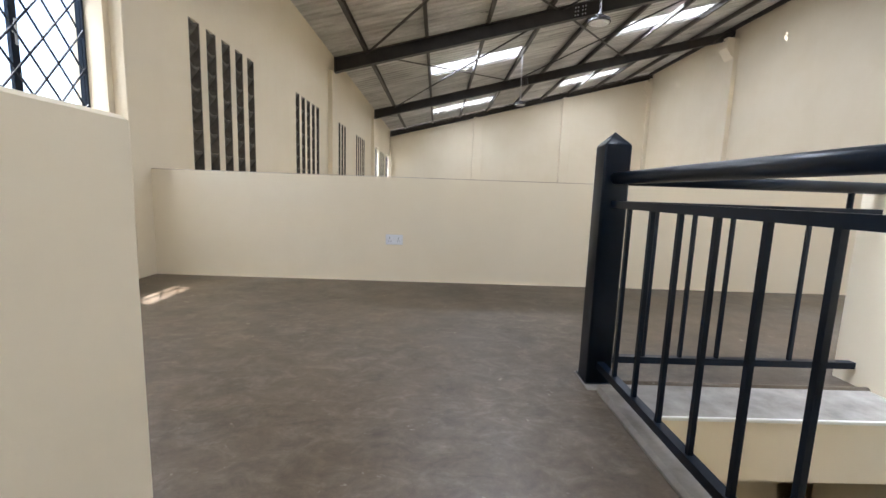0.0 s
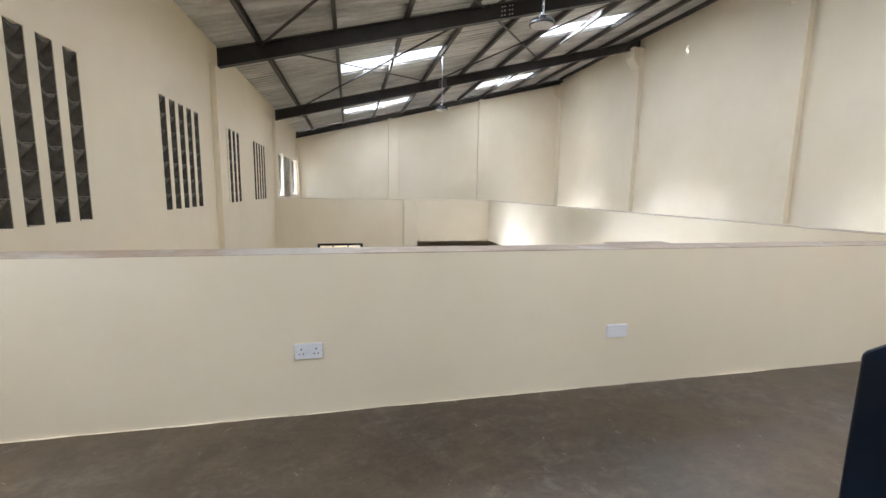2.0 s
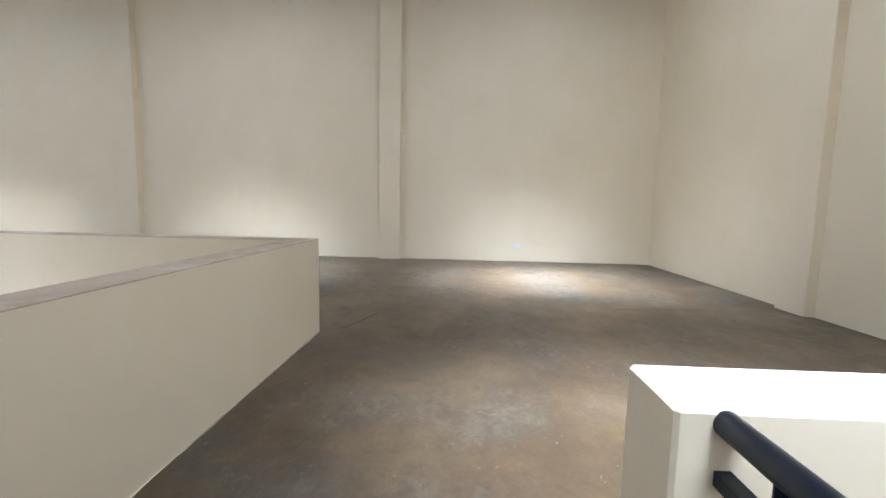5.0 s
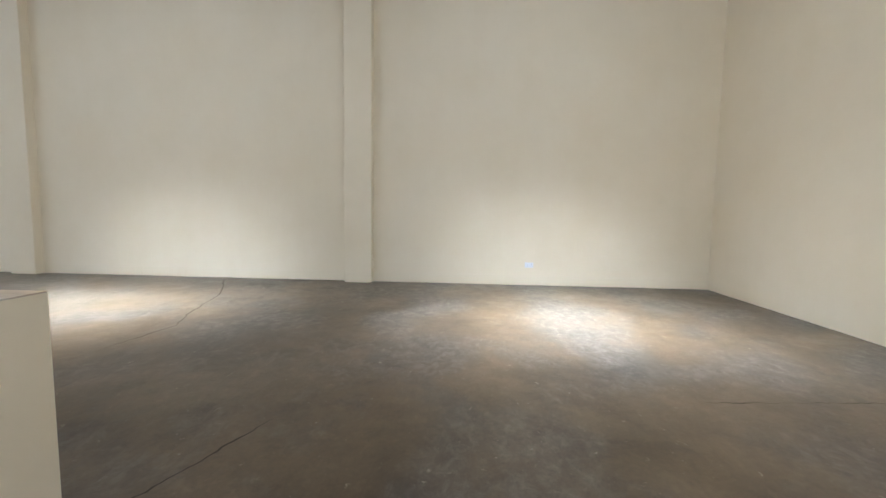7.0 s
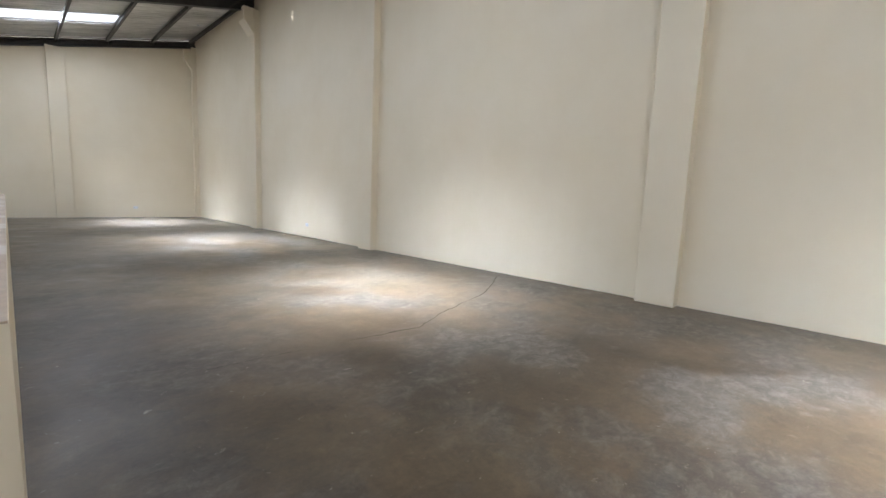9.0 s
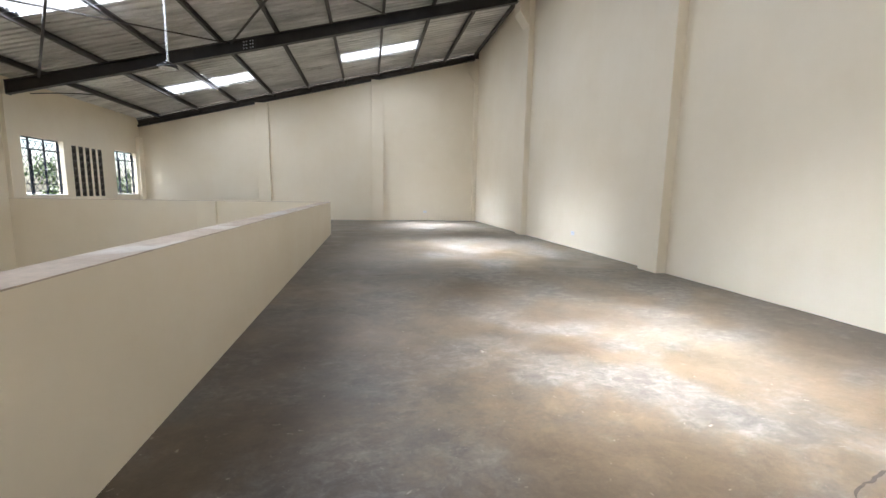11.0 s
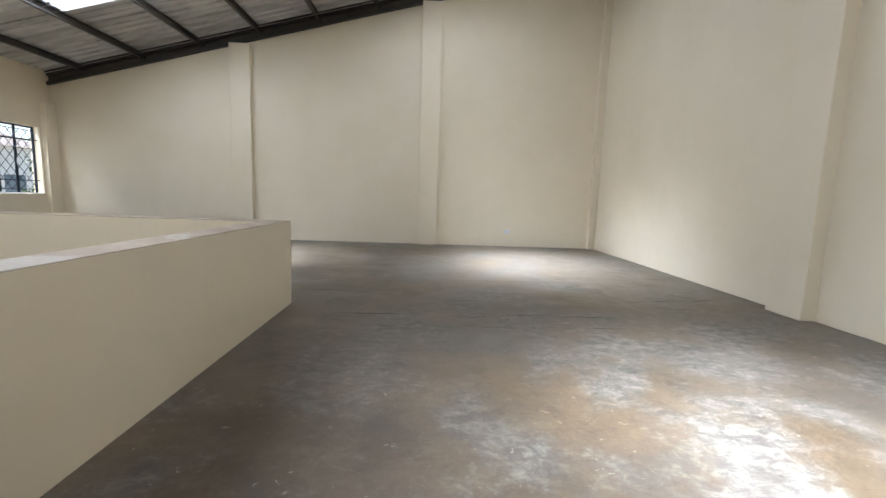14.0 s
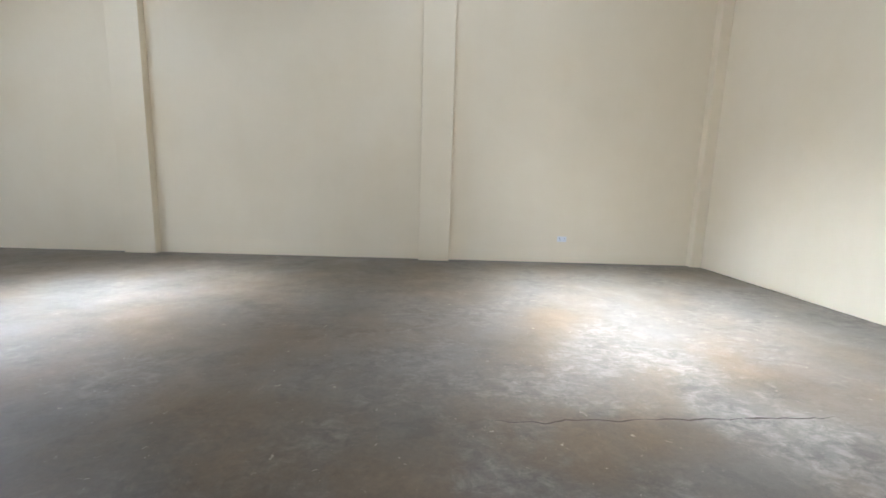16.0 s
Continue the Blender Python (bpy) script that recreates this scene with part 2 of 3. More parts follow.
M_WALL = wall_paint("cream_wall_paint", (0.835, 0.737, 0.572), (0.795, 0.690, 0.515))
M_CAP = stained_cap()
M_WHITE = wall_paint("off_white_paint", (0.80, 0.79, 0.75), (0.73, 0.72, 0.67))
M_FLOOR = concrete_floor()
M_STEEL = simple("black_gloss_steel", (0.003, 0.008, 0.018), 0.30, 0.0, 0.3, 6.0, 0.05)
M_STEEL.node_tree.nodes["Principled BSDF"].inputs["Specular IOR Level"].default_value = 0.22
M_BEAM = simple("dark_oxide_steel", (0.028, 0.024, 0.022), 0.5, 0.0, 0.35, 3.0, 0.1)
M_PURLIN = simple("brown_grey_steel", (0.058, 0.051, 0.044), 0.5, 0.1, 0.3, 3.0, 0.1)
M_ROOF = roof_metal()
M_SKY = translucent_sheet()
M_BLOCK = simple("grey_vent_concrete", (0.118, 0.104, 0.084), 0.85, 0.0, 0.35, 12.0, 0.4)
M_LOWER = simple("tan_lower_screed", (0.30, 0.235, 0.15), 0.75, 0.0, 0.3, 1.2, 0.2)
M_GLASS = glass_mat()
M_PLASTIC = simple("white_plastic", (0.80, 0.80, 0.82), 0.3, 0.0, 0.03, 4.0)
M_HOLE = simple("dark_slot", (0.03, 0.03, 0.035), 0.5, 0.0, 0.1)
M_CRACK = simple("crack_dark", (0.058, 0.047, 0.037), 0.9, 0.0, 0.3, 30.0)
M_GALV = simple("bright_galvanised", (0.6, 0.61, 0.62), 0.3, 0.8, 0.15)
M_LENS = simple("lamp_lens", (0.75, 0.76, 0.76), 0.25, 0.0, 0.1, 60.0)
M_GROUND = simple("pale_ground", (0.24, 0.21, 0.17), 0.9, 0.0, 0.25, 0.8, 0.3)
M_PLASTER = wall_paint("outside_plaster", (0.72, 0.71, 0.68), (0.62, 0.61, 0.58))
M_LEAF = simple("leaf_green", (0.085, 0.125, 0.04), 0.6, 0.0, 0.5, 2.5)
M_BARK = simple("bark", (0.11, 0.085, 0.06), 0.9, 0.0, 0.4, 9.0, 0.5)
M_DARKROOF = simple("dark_roof_tiles", (0.12, 0.10, 0.09), 0.8, 0.0, 0.3, 3.0)
M_TINT = simple("far_window_glass", (0.16, 0.20, 0.23), 0.15, 0.0, 0.2, 1.0)


# ---- mesh helpers ----
def mesh_ob(name, bm, material, parent=None, smooth=False, recalc=True):
    if recalc:
        bmesh.ops.recalc_face_normals(bm, faces=bm.faces[:])
    me = bpy.data.meshes.new(name)
    bm.to_mesh(me)
    bm.free()
    for mm in (material if isinstance(material, (list, tuple)) else [material]):
        me.materials.append(mm)
    if smooth:
        for p in me.polygons:
            p.use_smooth = len(p.vertices) < 12
    ob = new(name, me)
    if parent:
        ob.parent = parent
    return ob


def part(name, bm, material, parent, label="", smooth=False):
    ob = mesh_ob(name, bm, material, parent, smooth)
    return tagged(ob, label) if label else ob


def empty(name, m=None):
    ob = new(name)
    ob.empty_display_size = 0.1
    if m is not None:
        ob.matrix_basis = m
    return ob


def box(bm, x0, x1, y0, y1, z0, z1, bevel=0.0, seg=1):
    r = bmesh.ops.create_cube(bm, size=1.0)
    vs = r["verts"]
    for v in vs:
        v.co = Vector(((x0 + x1) / 2 + v.co.x * (x1 - x0), (y0 + y1) / 2 + v.co.y * (y1 - y0), (z0 + z1) / 2 + v.co.z * (z1 - z0)))
    if bevel:
        es = list({e for v in vs for e in v.link_edges})
        bmesh.ops.bevel(bm, geom=es, offset=bevel, segments=seg, affect="EDGES", profile=0.5)
    return vs


def boxes(*bs, bevel=0.0):
    bm = bmesh.new()
    for b in bs:
        box(bm, *b, bevel=bevel)
    return bm


def rod(bm, a, b, r, seg=10, caps=True):
    a, b = Vector(a), Vector(b)
    q = (b - a).to_track_quat("Z", "Y").to_matrix().to_4x4()
    m = Matrix.Translation((a + b) / 2) @ q
    bmesh.ops.create_cone(bm, cap_ends=caps, segments=seg, radius1=r, radius2=r, depth=(b - a).length, matrix=m)


def bar(bm, a, b, w, h):
    """A square bar from a to b, w across and h deep."""
    a, b = Vector(a), Vector(b)
    q = (b - a).to_track_quat("Z", "Y").to_matrix().to_4x4()
    m = Matrix.Translation((a + b) / 2) @ q @ Matrix.Diagonal((w, h, (b - a).length, 1))
    bmesh.ops.create_cube(bm, size=1.0, matrix=m)


def sheet_with_holes(u0, u1, v0, v1, holes, place, thick, top=None):
    """A slab over u, v with rectangular holes right through. place(u, v, w) gives a point, w from 0 to thick."""
    us = sorted({u0, u1, *[c for h in holes for c in h[:2] if u0 < c < u1]})
    vs = sorted({v0, v1, *[c for h in holes for c in h[2:] if v0 < c < v1]})
    bm = bmesh.new()
    made = {}

    def vert(i, j, k):
        key = (i, j, k)
        if key not in made:
            vv = vs[j] if not (top and j == len(vs) - 1) else top(us[i])
            made[key] = bm.verts.new(place(us[i], vv, thick * k))
        return made[key]

    def solid(i, j):
        if not (0 <= i < len(us) - 1 and 0 <= j < len(vs) - 1):
            return False
        cu, cv = (us[i] + us[i + 1]) / 2, (vs[j] + vs[j + 1]) / 2
        return not any(h[0] < cu < h[1] and h[2] < cv < h[3] for h in holes)

    for i in range(len(us) - 1):
        for j in range(len(vs) - 1):
            if not solid(i, j):
                continue
            for k in (0, 1):
                bm.faces.new([vert(i, j, k), vert(i + 1, j, k), vert(i + 1, j + 1, k), vert(i, j + 1, k)])
            for di, dj, a, b in ((-1, 0, (i, j), (i, j + 1)), (1, 0, (i + 1, j), (i + 1, j + 1)), (0, -1, (i, j), (i + 1, j)), (0, 1, (i, j + 1), (i + 1, j + 1))):
                if not solid(i + di, j + dj):
                    bm.faces.new([vert(*a, 0), vert(*b, 0), vert(*b, 1), vert(*a, 1)])
    return bm


def setting(name, bm, material, label, category="", smooth=False):
    return tagged(mesh_ob(name, bm, material, None, smooth), label, category or name.split("_")[0], "", "structure")


# ---- large structure ----
VENTS = [(4.955, 6.42), (8.06, 9.49), (10.56, 12.02), (13.42, 14.88), (18.62, 20.02)]
VZ0, VZ1 = 0.905, 2.385
SLOT_W = 0.197
# the last window is added out of view to let light onto the stair
WINDOWS = [(2.29, 3.873), (16.70, 18.30), (20.72, 22.06), (-1.05, 0.35)]
WZ0, WZ1 = 0.94, 2.45
slots = []
for v0, v1 in VENTS:
    gap = (v1 - v0 - SLOT_W) / 4
    slots.append([(v0 + gap * i, v0 + gap * i + SLOT_W) for i in range(5)])
# the first hole is an added opening for the lower storey's fill lamp
west_holes = [(17.2, 20.8, -2.4, -0.7)] + [(a, b, VZ0, VZ1) for g in slots for a, b in g] + [(a, b, WZ0, WZ1) for a, b in WINDOWS]
WT = 0.23
setting("wall_west", sheet_with_holes(YS - WT, YN + WT, GROUND, roof_z(XW) + 0.13, west_holes, lambda u, v, w: (XW - w, u, v), WT), M_WALL,
        "cream painted plaster wall with vent slots and windows", "wall")
setting("wall_east", sheet_with_holes(YS - WT, YN + WT, GROUND, roof_z(XE) + 0.16, [], lambda u, v, w: (XE + w, u, v), WT), M_WALL,
        "tall cream painted plaster wall", "wall")
setting("wall_north", sheet_with_holes(XW - WT, XE + WT, GROUND, 6.0, [], lambda u, v, w: (u, YN + w, v), WT, top=lambda u: roof_z(u) + 0.02), M_WALL,
        "cream painted gable wall under the sloping roof", "wall")
setting("wall_south", sheet_with_holes(XW - WT, XE + WT, GROUND, 6.0, [], lambda u, v, w: (u, YS - w, v), WT, top=lambda u: roof_z(u) + 0.02), M_WALL,
        "cream painted gable wall behind the stair", "wall")
setting("floor", sheet_with_holes(XW, XE, YS, YN, [(XW, 5.60, 4.26, 16.35), (0.15, 1.36, YS, 1.40), (1.50, 2.575, YS, 2.0)], lambda u, v, w: (u, v, -w), 0.235), M_FLOOR,
        "worn grey-brown cement screed floor with pale stains", "floor")
setting("ground_floor", boxes((XW, XE, YS, YN, GROUND - 0.2, GROUND)), M_LOWER, "tan cement floor of the storey below", "floor")

# pilasters
PIL_Y = [(4.20, 4.66), (10.24, 10.71), (16.22, 16.70)]
n = 0
for y0, y1 in PIL_Y:
    setting("pilaster_east", boxes((XE - 0.165, XE + 0.05, y0, y1, 0.0, roof_z(XE) - 0.36), bevel=0.006), M_WALL, "cream painted pilaster on the tall wall", "pilaster")
for y0, y1 in [(3.93, 4.372), (10.2, 10.66), (16.27, 16.66)]:
    setting("pilaster_west", boxes((XW - 0.05, XW + 0.10, y0, y1, GROUND if y0 > 4 else 0.0, roof_z(XW) - 0.3), bevel=0.006), M_WALL, "cream painted pilaster on the low wall", "pilaster")
for x0, x1 in [(2.43, 2.90), (6.89, 7.36), (XE - 0.17, XE)]:
    setting("pilaster_north", boxes((x0, x1, YN - 0.13, YN + 0.05, 0.0, roof_z(x0) - 0.13), bevel=0.006), M_WALL, "cream painted pilaster on the gable wall", "pilaster")
for x0, x1 in [(2.43, 2.90), (6.89, 7.36)]:
    setting("pilaster_south", boxes((x0, x1, YS - 0.05, YS + 0.13, 0.0, roof_z(x0) - 0.02), bevel=0.006), M_WALL, "cream painted pilaster on the gable wall", "pilaster")


setting("pilaster_west", boxes((XW - 0.05, XW + 0.10, 22.12, YN + 0.02, 0.0, 3.05), bevel=0.006), M_WALL, "cream painted pilaster in the corner by the window", "pilaster")

# one parapet round three sides of the void
setting("parapet", sheet_with_holes(XW + 0.004, 5.715, 4.147, 16.46, [(XW, 5.49, 4.37, 16.24)], lambda u, v, w: (u, v, w - 0.55), PAR + 0.55), M_WALL,
        "low cream plaster parapet round the open void", "parapet")
setting("parapet_pier", boxes((2.30, 2.78, 4.365, 4.47, GROUND, PAR + 0.004), bevel=0.008), M_WALL, "cream pier standing against the parapet", "pier")
setting("void_pilaster", boxes((2.40, 2.87, 16.13, 16.245, GROUND, PAR), bevel=0.006), M_WALL, "cream pilaster on the void's far side", "pilaster")

# cream edge of the slab and walls below the floor
setting("slab_edge", boxes((1.50, 2.573, 1.994, 2.006, -0.235, -0.004), (1.494, 1.506, -1.40, 1.974, -1.9, -0.004)), M_WALL, "cream painted edge of the floor slab at the stair well", "slab")
setting("lower_wall_north", sheet_with_holes(XW, 2.87, GROUND, -0.55, [(-0.49, 1.02, -1.75, -0.60)], lambda u, v, w: (u, 16.24 + w, v), 0.2), M_WALL,
        "cream wall of the storey below with a steel window", "wall")
# added wall that stops the lower fill lamp from lighting the dark opening
setting("lower_partition", boxes((2.74, 2.87, 16.44, YN, GROUND, SLAB)), M_WALL, "cream wall added below to keep lamp light from the dark opening", "wall")
setting("lower_wall_south", boxes((XW, 5.715, 4.15, 4.36, GROUND, -0.55)), M_WALL, "cream wall of the storey below", "wall")
setting("lower_wall_stair", boxes((1.50, 2.57, 2.6, 2.72, GROUND, -0.30)), M_WALL, "cream wall below the stair well", "wall")

# stained top of the parapet
CAPZ = PAR + 0.006
setting("parapet_cap", sheet_with_holes(XW + 0.006, 5.713, 4.149, 16.458, [(XW, 5.492, 4.368, 16.242)], lambda u, v, w: (u, v, w + PAR - 0.002), 0.008), M_CAP,
        "dusty pinkish top of the parapet", "parapet")
setting("pier_cap", boxes((2.304, 2.776, 4.3685, 4.466, PAR + 0.001, CAPZ + 0.002), bevel=0.003), M_CAP, "dusty pinkish top of the pier", "parapet")

# stair walls
setting("stair_wall_west", boxes((0.02, 0.15, YS, 1.404, -1.8, 0.898), bevel=0.008), M_WALL, "low cream wall beside the top of the stair", "wall")
setting("stair_wall_east", boxes((2.575, 2.785, YS, 2.428, -1.8, 0.882), bevel=0.008), M_WALL, "low cream wall at the end of the railing", "wall")
M_KERB = simple("pale_trowelled_cement", (0.265, 0.243, 0.220), 0.7, 0.0, 0.35, 7.0, 0.35)
setting("kerb", boxes((1.385, 1.506, 1.404, 2.20, -0.03, 0.022), (1.385, 1.506, YS, 1.402, -0.03, 0.020), bevel=0.012), M_KERB, "pale trowelled cement kerb under the railing", "kerb")
setting("kerb_ledge", boxes((1.508, 2.573, 2.000, 2.275, -0.004, 0.008), bevel=0.003), M_KERB, "pale cement ledge at the edge of the stair well", "kerb")
setting("kerb_lip", boxes((1.508, 2.573, 1.990, 1.9995, -0.003, 0.0115), bevel=0.002), M_WHITE, "ragged white plaster lip along the ledge", "kerb")
bm = bmesh.new()
rod(bm, (1.50, 2.262, 0.002), (2.575, 2.262, 0.002), 0.016, 14)
setting("screed_edge", bm, M_FLOOR, "rounded edge of the floor screed beside the ledge", "kerb", True)
setting("post_pad", boxes((1.352, 1.50, 2.205, 2.385, -0.02, 0.0035), bevel=0.003), M_KERB, "pale cement patch round the foot of the railing post", "kerb")


# ---- roof ----
SHEET = 0.128           # sheets lie this far above the purlins' underside
RIB = 0.2


def rib_profile(y0, y1):
    """Trapezoid rib heights over y, with a small step at each side lap."""
    pts, y = [], y0
    while y < y1 - 1e-6:
        lap = 0.004 if int(round((y - YS) / RIB)) % 10 < 5 else 0.0
        for f, h in ((0.0, 0.0), (0.55, 0.0), (0.66, 0.028), (0.87, 0.028)):
            if y + f * RIB < y1:
                pts.append((y + f * RIB, h + lap))
        y += RIB
    pts.append((y1, 0.0))
    return pts


def roof_strip(bm, pts, x0, x1):
    cols = [[bm.verts.new((x, y, roof_z(x) + SHEET + h)) for x in (x0, x1)] for y, h in pts]
    for a, b in zip(cols, cols[1:]):
        bm.faces.new([a[0], a[1], b[1], b[0]])


RX0, RX1 = -2.89, XE + 0.4
cuts = [(y0, y0 + 0.86, SKY_X) for y0 in SKY_Y]
for hy in (7.82, 14.17, 20.05):
    cuts.append((hy, hy + 0.05, [(10.76, 10.81), (10.84, 10.87)]))
    cuts.append((hy + 0.06, hy + 0.085, [(10.79, 10.83)]))
marks = sorted({YS - 0.3, YN + 0.3, *[c for q in cuts for c in q[:2]]})
bm = bmesh.new()
for ya, yb in zip(marks, marks[1:]):
    gaps = sorted(g for q in cuts if q[0] <= ya + 1e-6 and q[1] >= yb - 1e-6 for g in q[2])
    xs = [RX0] + [c for g in gaps for c in g] + [RX1]
    for i in range(0, len(xs), 2):
        roof_strip(bm, rib_profile(ya, yb), xs[i], xs[i + 1])
roof = setting("ceiling", bm, M_ROOF, "grey ribbed metal roof sheets on steel purlins", "roof")
for y0 in SKY_Y:
    for x0, x1 in SKY_X:
        bm = bmesh.new()
        roof_strip(bm, rib_profile(y0 - 0.04, y0 + 0.90), x0 - 0.03, x1 + 0.06)
        for v in bm.verts:
            v.co.z += 0.012
        sheet = setting("skylight", bm, M_SKY, "bright translucent ribbed roof sheet", "skylight")
        # thin bars added below the lamps to draw the sheet's shaded rib lines
        for f in (0.20, 0.42, 0.64):
            bm = bmesh.new()
            bar(bm, (x0, y0 + f, roof_z(x0) + 0.022), (x1, y0 + f, roof_z(x1) + 0.022), 0.010, 0.004)
            part("rib", bm, M_ROOF, sheet)

PURLIN_X = [-1.02 + 1.361 * i for i in range(9)] + [11.15]
for px in PURLIN_X:
    z = roof_z(px)
    bm = boxes((px - 0.006, px + 0.0, YS, YN, z, z + 0.122), (px - 0.006, px + 0.062, YS, YN, z - 0.004, z + 0.0), (px - 0.006, px + 0.062, YS, YN, z + 0.119, z + 0.124),
               (px + 0.058, px + 0.062, YS, YN, z, z + 0.02))
    setting("purlin", bm, M_PURLIN, "brown-grey steel channel purlin under the roof", "purlin")


def rafter(y):
    th = empty("rafter", pose(0, y, 0))
    tagged(th, "dark painted steel I-beam rafter across the hall", "rafter", "rafters", "structure")
    x0, x1 = XW + 0.10, XE - 0.10

    def sloped(name, y0, y1, d0, d1, xa=x0, xb=x1):
        bm = bmesh.new()
        vs = [bm.verts.new((x, yy2, roof_z(x) + d)) for x in (xa, xb) for yy2 in (y0, y1) for d in (d0, d1)]
        for f in ((0, 1, 3, 2), (4, 6, 7, 5), (0, 4, 5, 1), (2, 3, 7, 6), (0, 2, 6, 4), (1, 5, 7, 3)):
            bm.faces.new([vs[i] for i in f])
        return part(name, bm, M_BEAM, th)

    sloped("web", -0.005, 0.005, -0.30, -0.012)
    sloped("bottom_flange", -0.075, 0.075, -0.315, -0.301)
    sloped("top_flange", -0.075, 0.075, -0.018, -0.004)
    sloped("end_plate", -0.08, 0.08, -0.33, 0.0, x0 - 0.015, x0 + 0.001)
    sloped("end_plate", -0.08, 0.08, -0.33, 0.0, x1 - 0.001, x1 + 0.015)
    for xs in (3.76,):
        sloped("splice_plate", -0.016, -0.0055, -0.285, -0.03, xs - 0.16, xs + 0.16)
        for i in (-0.11, -0.05, 0.05, 0.11):
            for d in (-0.24, -0.16, -0.08):
                bm = bmesh.new()
                c = Vector((xs + i, -0.02, roof_z(xs + i) + d))
                rod(bm, c - Vector((0, 0.009, 0)), c + Vector((0, 0.006, 0)), 0.016, 6)
                part("bolt", bm, M_GALV, th)
    bm = bmesh.new()
    bar(bm, (10.55, 0.0, roof_z(10.55) - 0.28), (11.1, 0.0, roof_z(11.1) + 0.1), 0.05, 0.05)
    part("stay", bm, M_PURLIN, th)
    return th


RAFTER_Y = [4.43, 10.47, 16.46]
for ry in RAFTER_Y:
    rafter(ry)


def slope_bar(name, xa, ya, xb, yb, off, w, material, label):
    bm = bmesh.new()
    bar(bm, (xa, ya, roof_z(xa) + off), (xb, yb, roof_z(xb) + off), w, w * 0.5)
    return tagged(mesh_ob(name, bm, material), label, "brace", "roof braces", "structure")


for ya, yb in ((4.5, 10.4), (10.54, 16.39)):
    for xa, xb in ((-0.95, 3.25), (3.35, 7.25)):
        slope_bar("roof_brace", xa, ya, xb, yb, -0.05, 0.045, M_PURLIN, "thin steel brace crossing between two rafters")
        slope_bar("roof_brace", xa, yb, xb, ya, -0.085, 0.045, M_BEAM, "thin dark steel brace crossing between two rafters")
# steel edge beam along the top of the gable walls
for gy, sgn in ((YN, -1), (YS, 1)):
    th = empty("gable_beam", pose(0, gy, 0))
    tagged(th, "dark steel edge beam along the top of the gable wall", "steel beam", "gable beams", "structure")
    for nm, off_y, off_z, w, h, material in (("bottom_flange", 0.05, -0.145, 0.085, 0.075, M_BEAM), ("web", 0.015, -0.045, 0.02, 0.13, M_PURLIN),
                                             ("top_flange", 0.045, 0.045, 0.08, 0.05, M_BEAM), ("batten", 0.11, 0.095, 0.03, 0.03, M_BEAM)):
        bm = bmesh.new()
        vs = [bm.verts.new((x, sgn * off_y + a * w / 2, roof_z(x) + off_z + b * h / 2)) for x in (XW + 0.002, XE - 0.002) for a in (-1, 1) for b in (-1, 1)]
        for f in ((0, 1, 3, 2), (4, 6, 7, 5), (0, 4, 5, 1), (2, 3, 7, 6), (0, 2, 6, 4), (1, 5, 7, 3)):
            bm.faces.new([vs[k] for k in f])
        part(nm, bm, material, th)
    for px in PURLIN_X[1:-1]:
        z = roof_z(px)
        part("cleat", boxes((px + 0.07, px + 0.16, min(0, sgn * 0.10), max(0, sgn * 0.10), z - 0.10, z + 0.03)), M_BEAM, th)


# corbels under the rafter ends
def corbel(y0, y1):
    bm = bmesh.new()
    zt = roof_z(XE) - 0.34
    prof = [(XE - 0.165, zt - 0.72), (XE - 0.44, zt - 0.36), (XE - 0.44, zt), (XE - 0.10, zt), (XE - 0.10, zt - 0.72)]
    a = [bm.verts.new((x, y0 + 0.02, z)) for x, z in prof]
    b = [bm.verts.new((x, y1 - 0.02, z)) for x, z in prof]
    bm.faces.new(a)
    bm.faces.new(b[::-1])
    for i in range(len(prof)):
        j = (i + 1) % len(prof)
        bm.faces.new([a[i], b[i], b[j], a[j]])
    setting("corbel", bm, M_WALL, "cream plastered corbel under a rafter end", "corbel")


for y0, y1 in PIL_Y + [(YN - 0.16, YN + 0.02)]:
    corbel(y0, y1)


# ---- stairs ----
def steps(name, x0, x1, y_top, dy, z_top, count, label):
    th = empty(name, pose(0, 0, 0))
    tagged(th, label, "stairs", "", "structure")
    for i in range(count):
        ya, yb = sorted((y_top + dy * i, y_top + dy * (i + 1)))
        z = z_top - 0.175 * (i + 1)
        part("step", boxes((x0, x1, ya, yb + (0.004 if dy < 0 else 0), z - 0.22, z), bevel=0.006), M_FLOOR, th)


steps("upper_stair", 0.152, 1.356, 1.396, -0.25, 0.0, 8, "grey cement stair rising to the upper floor")
setting("stair_landing", boxes((0.152, 2.573, YS, -0.604, -1.78, -1.575)), M_FLOOR, "grey cement half landing of the stair", "landing")
steps("lower_stair", 1.51, 2.573, -0.60, 0.25, -1.575, 9, "grey cement stair going down to the ground storey")


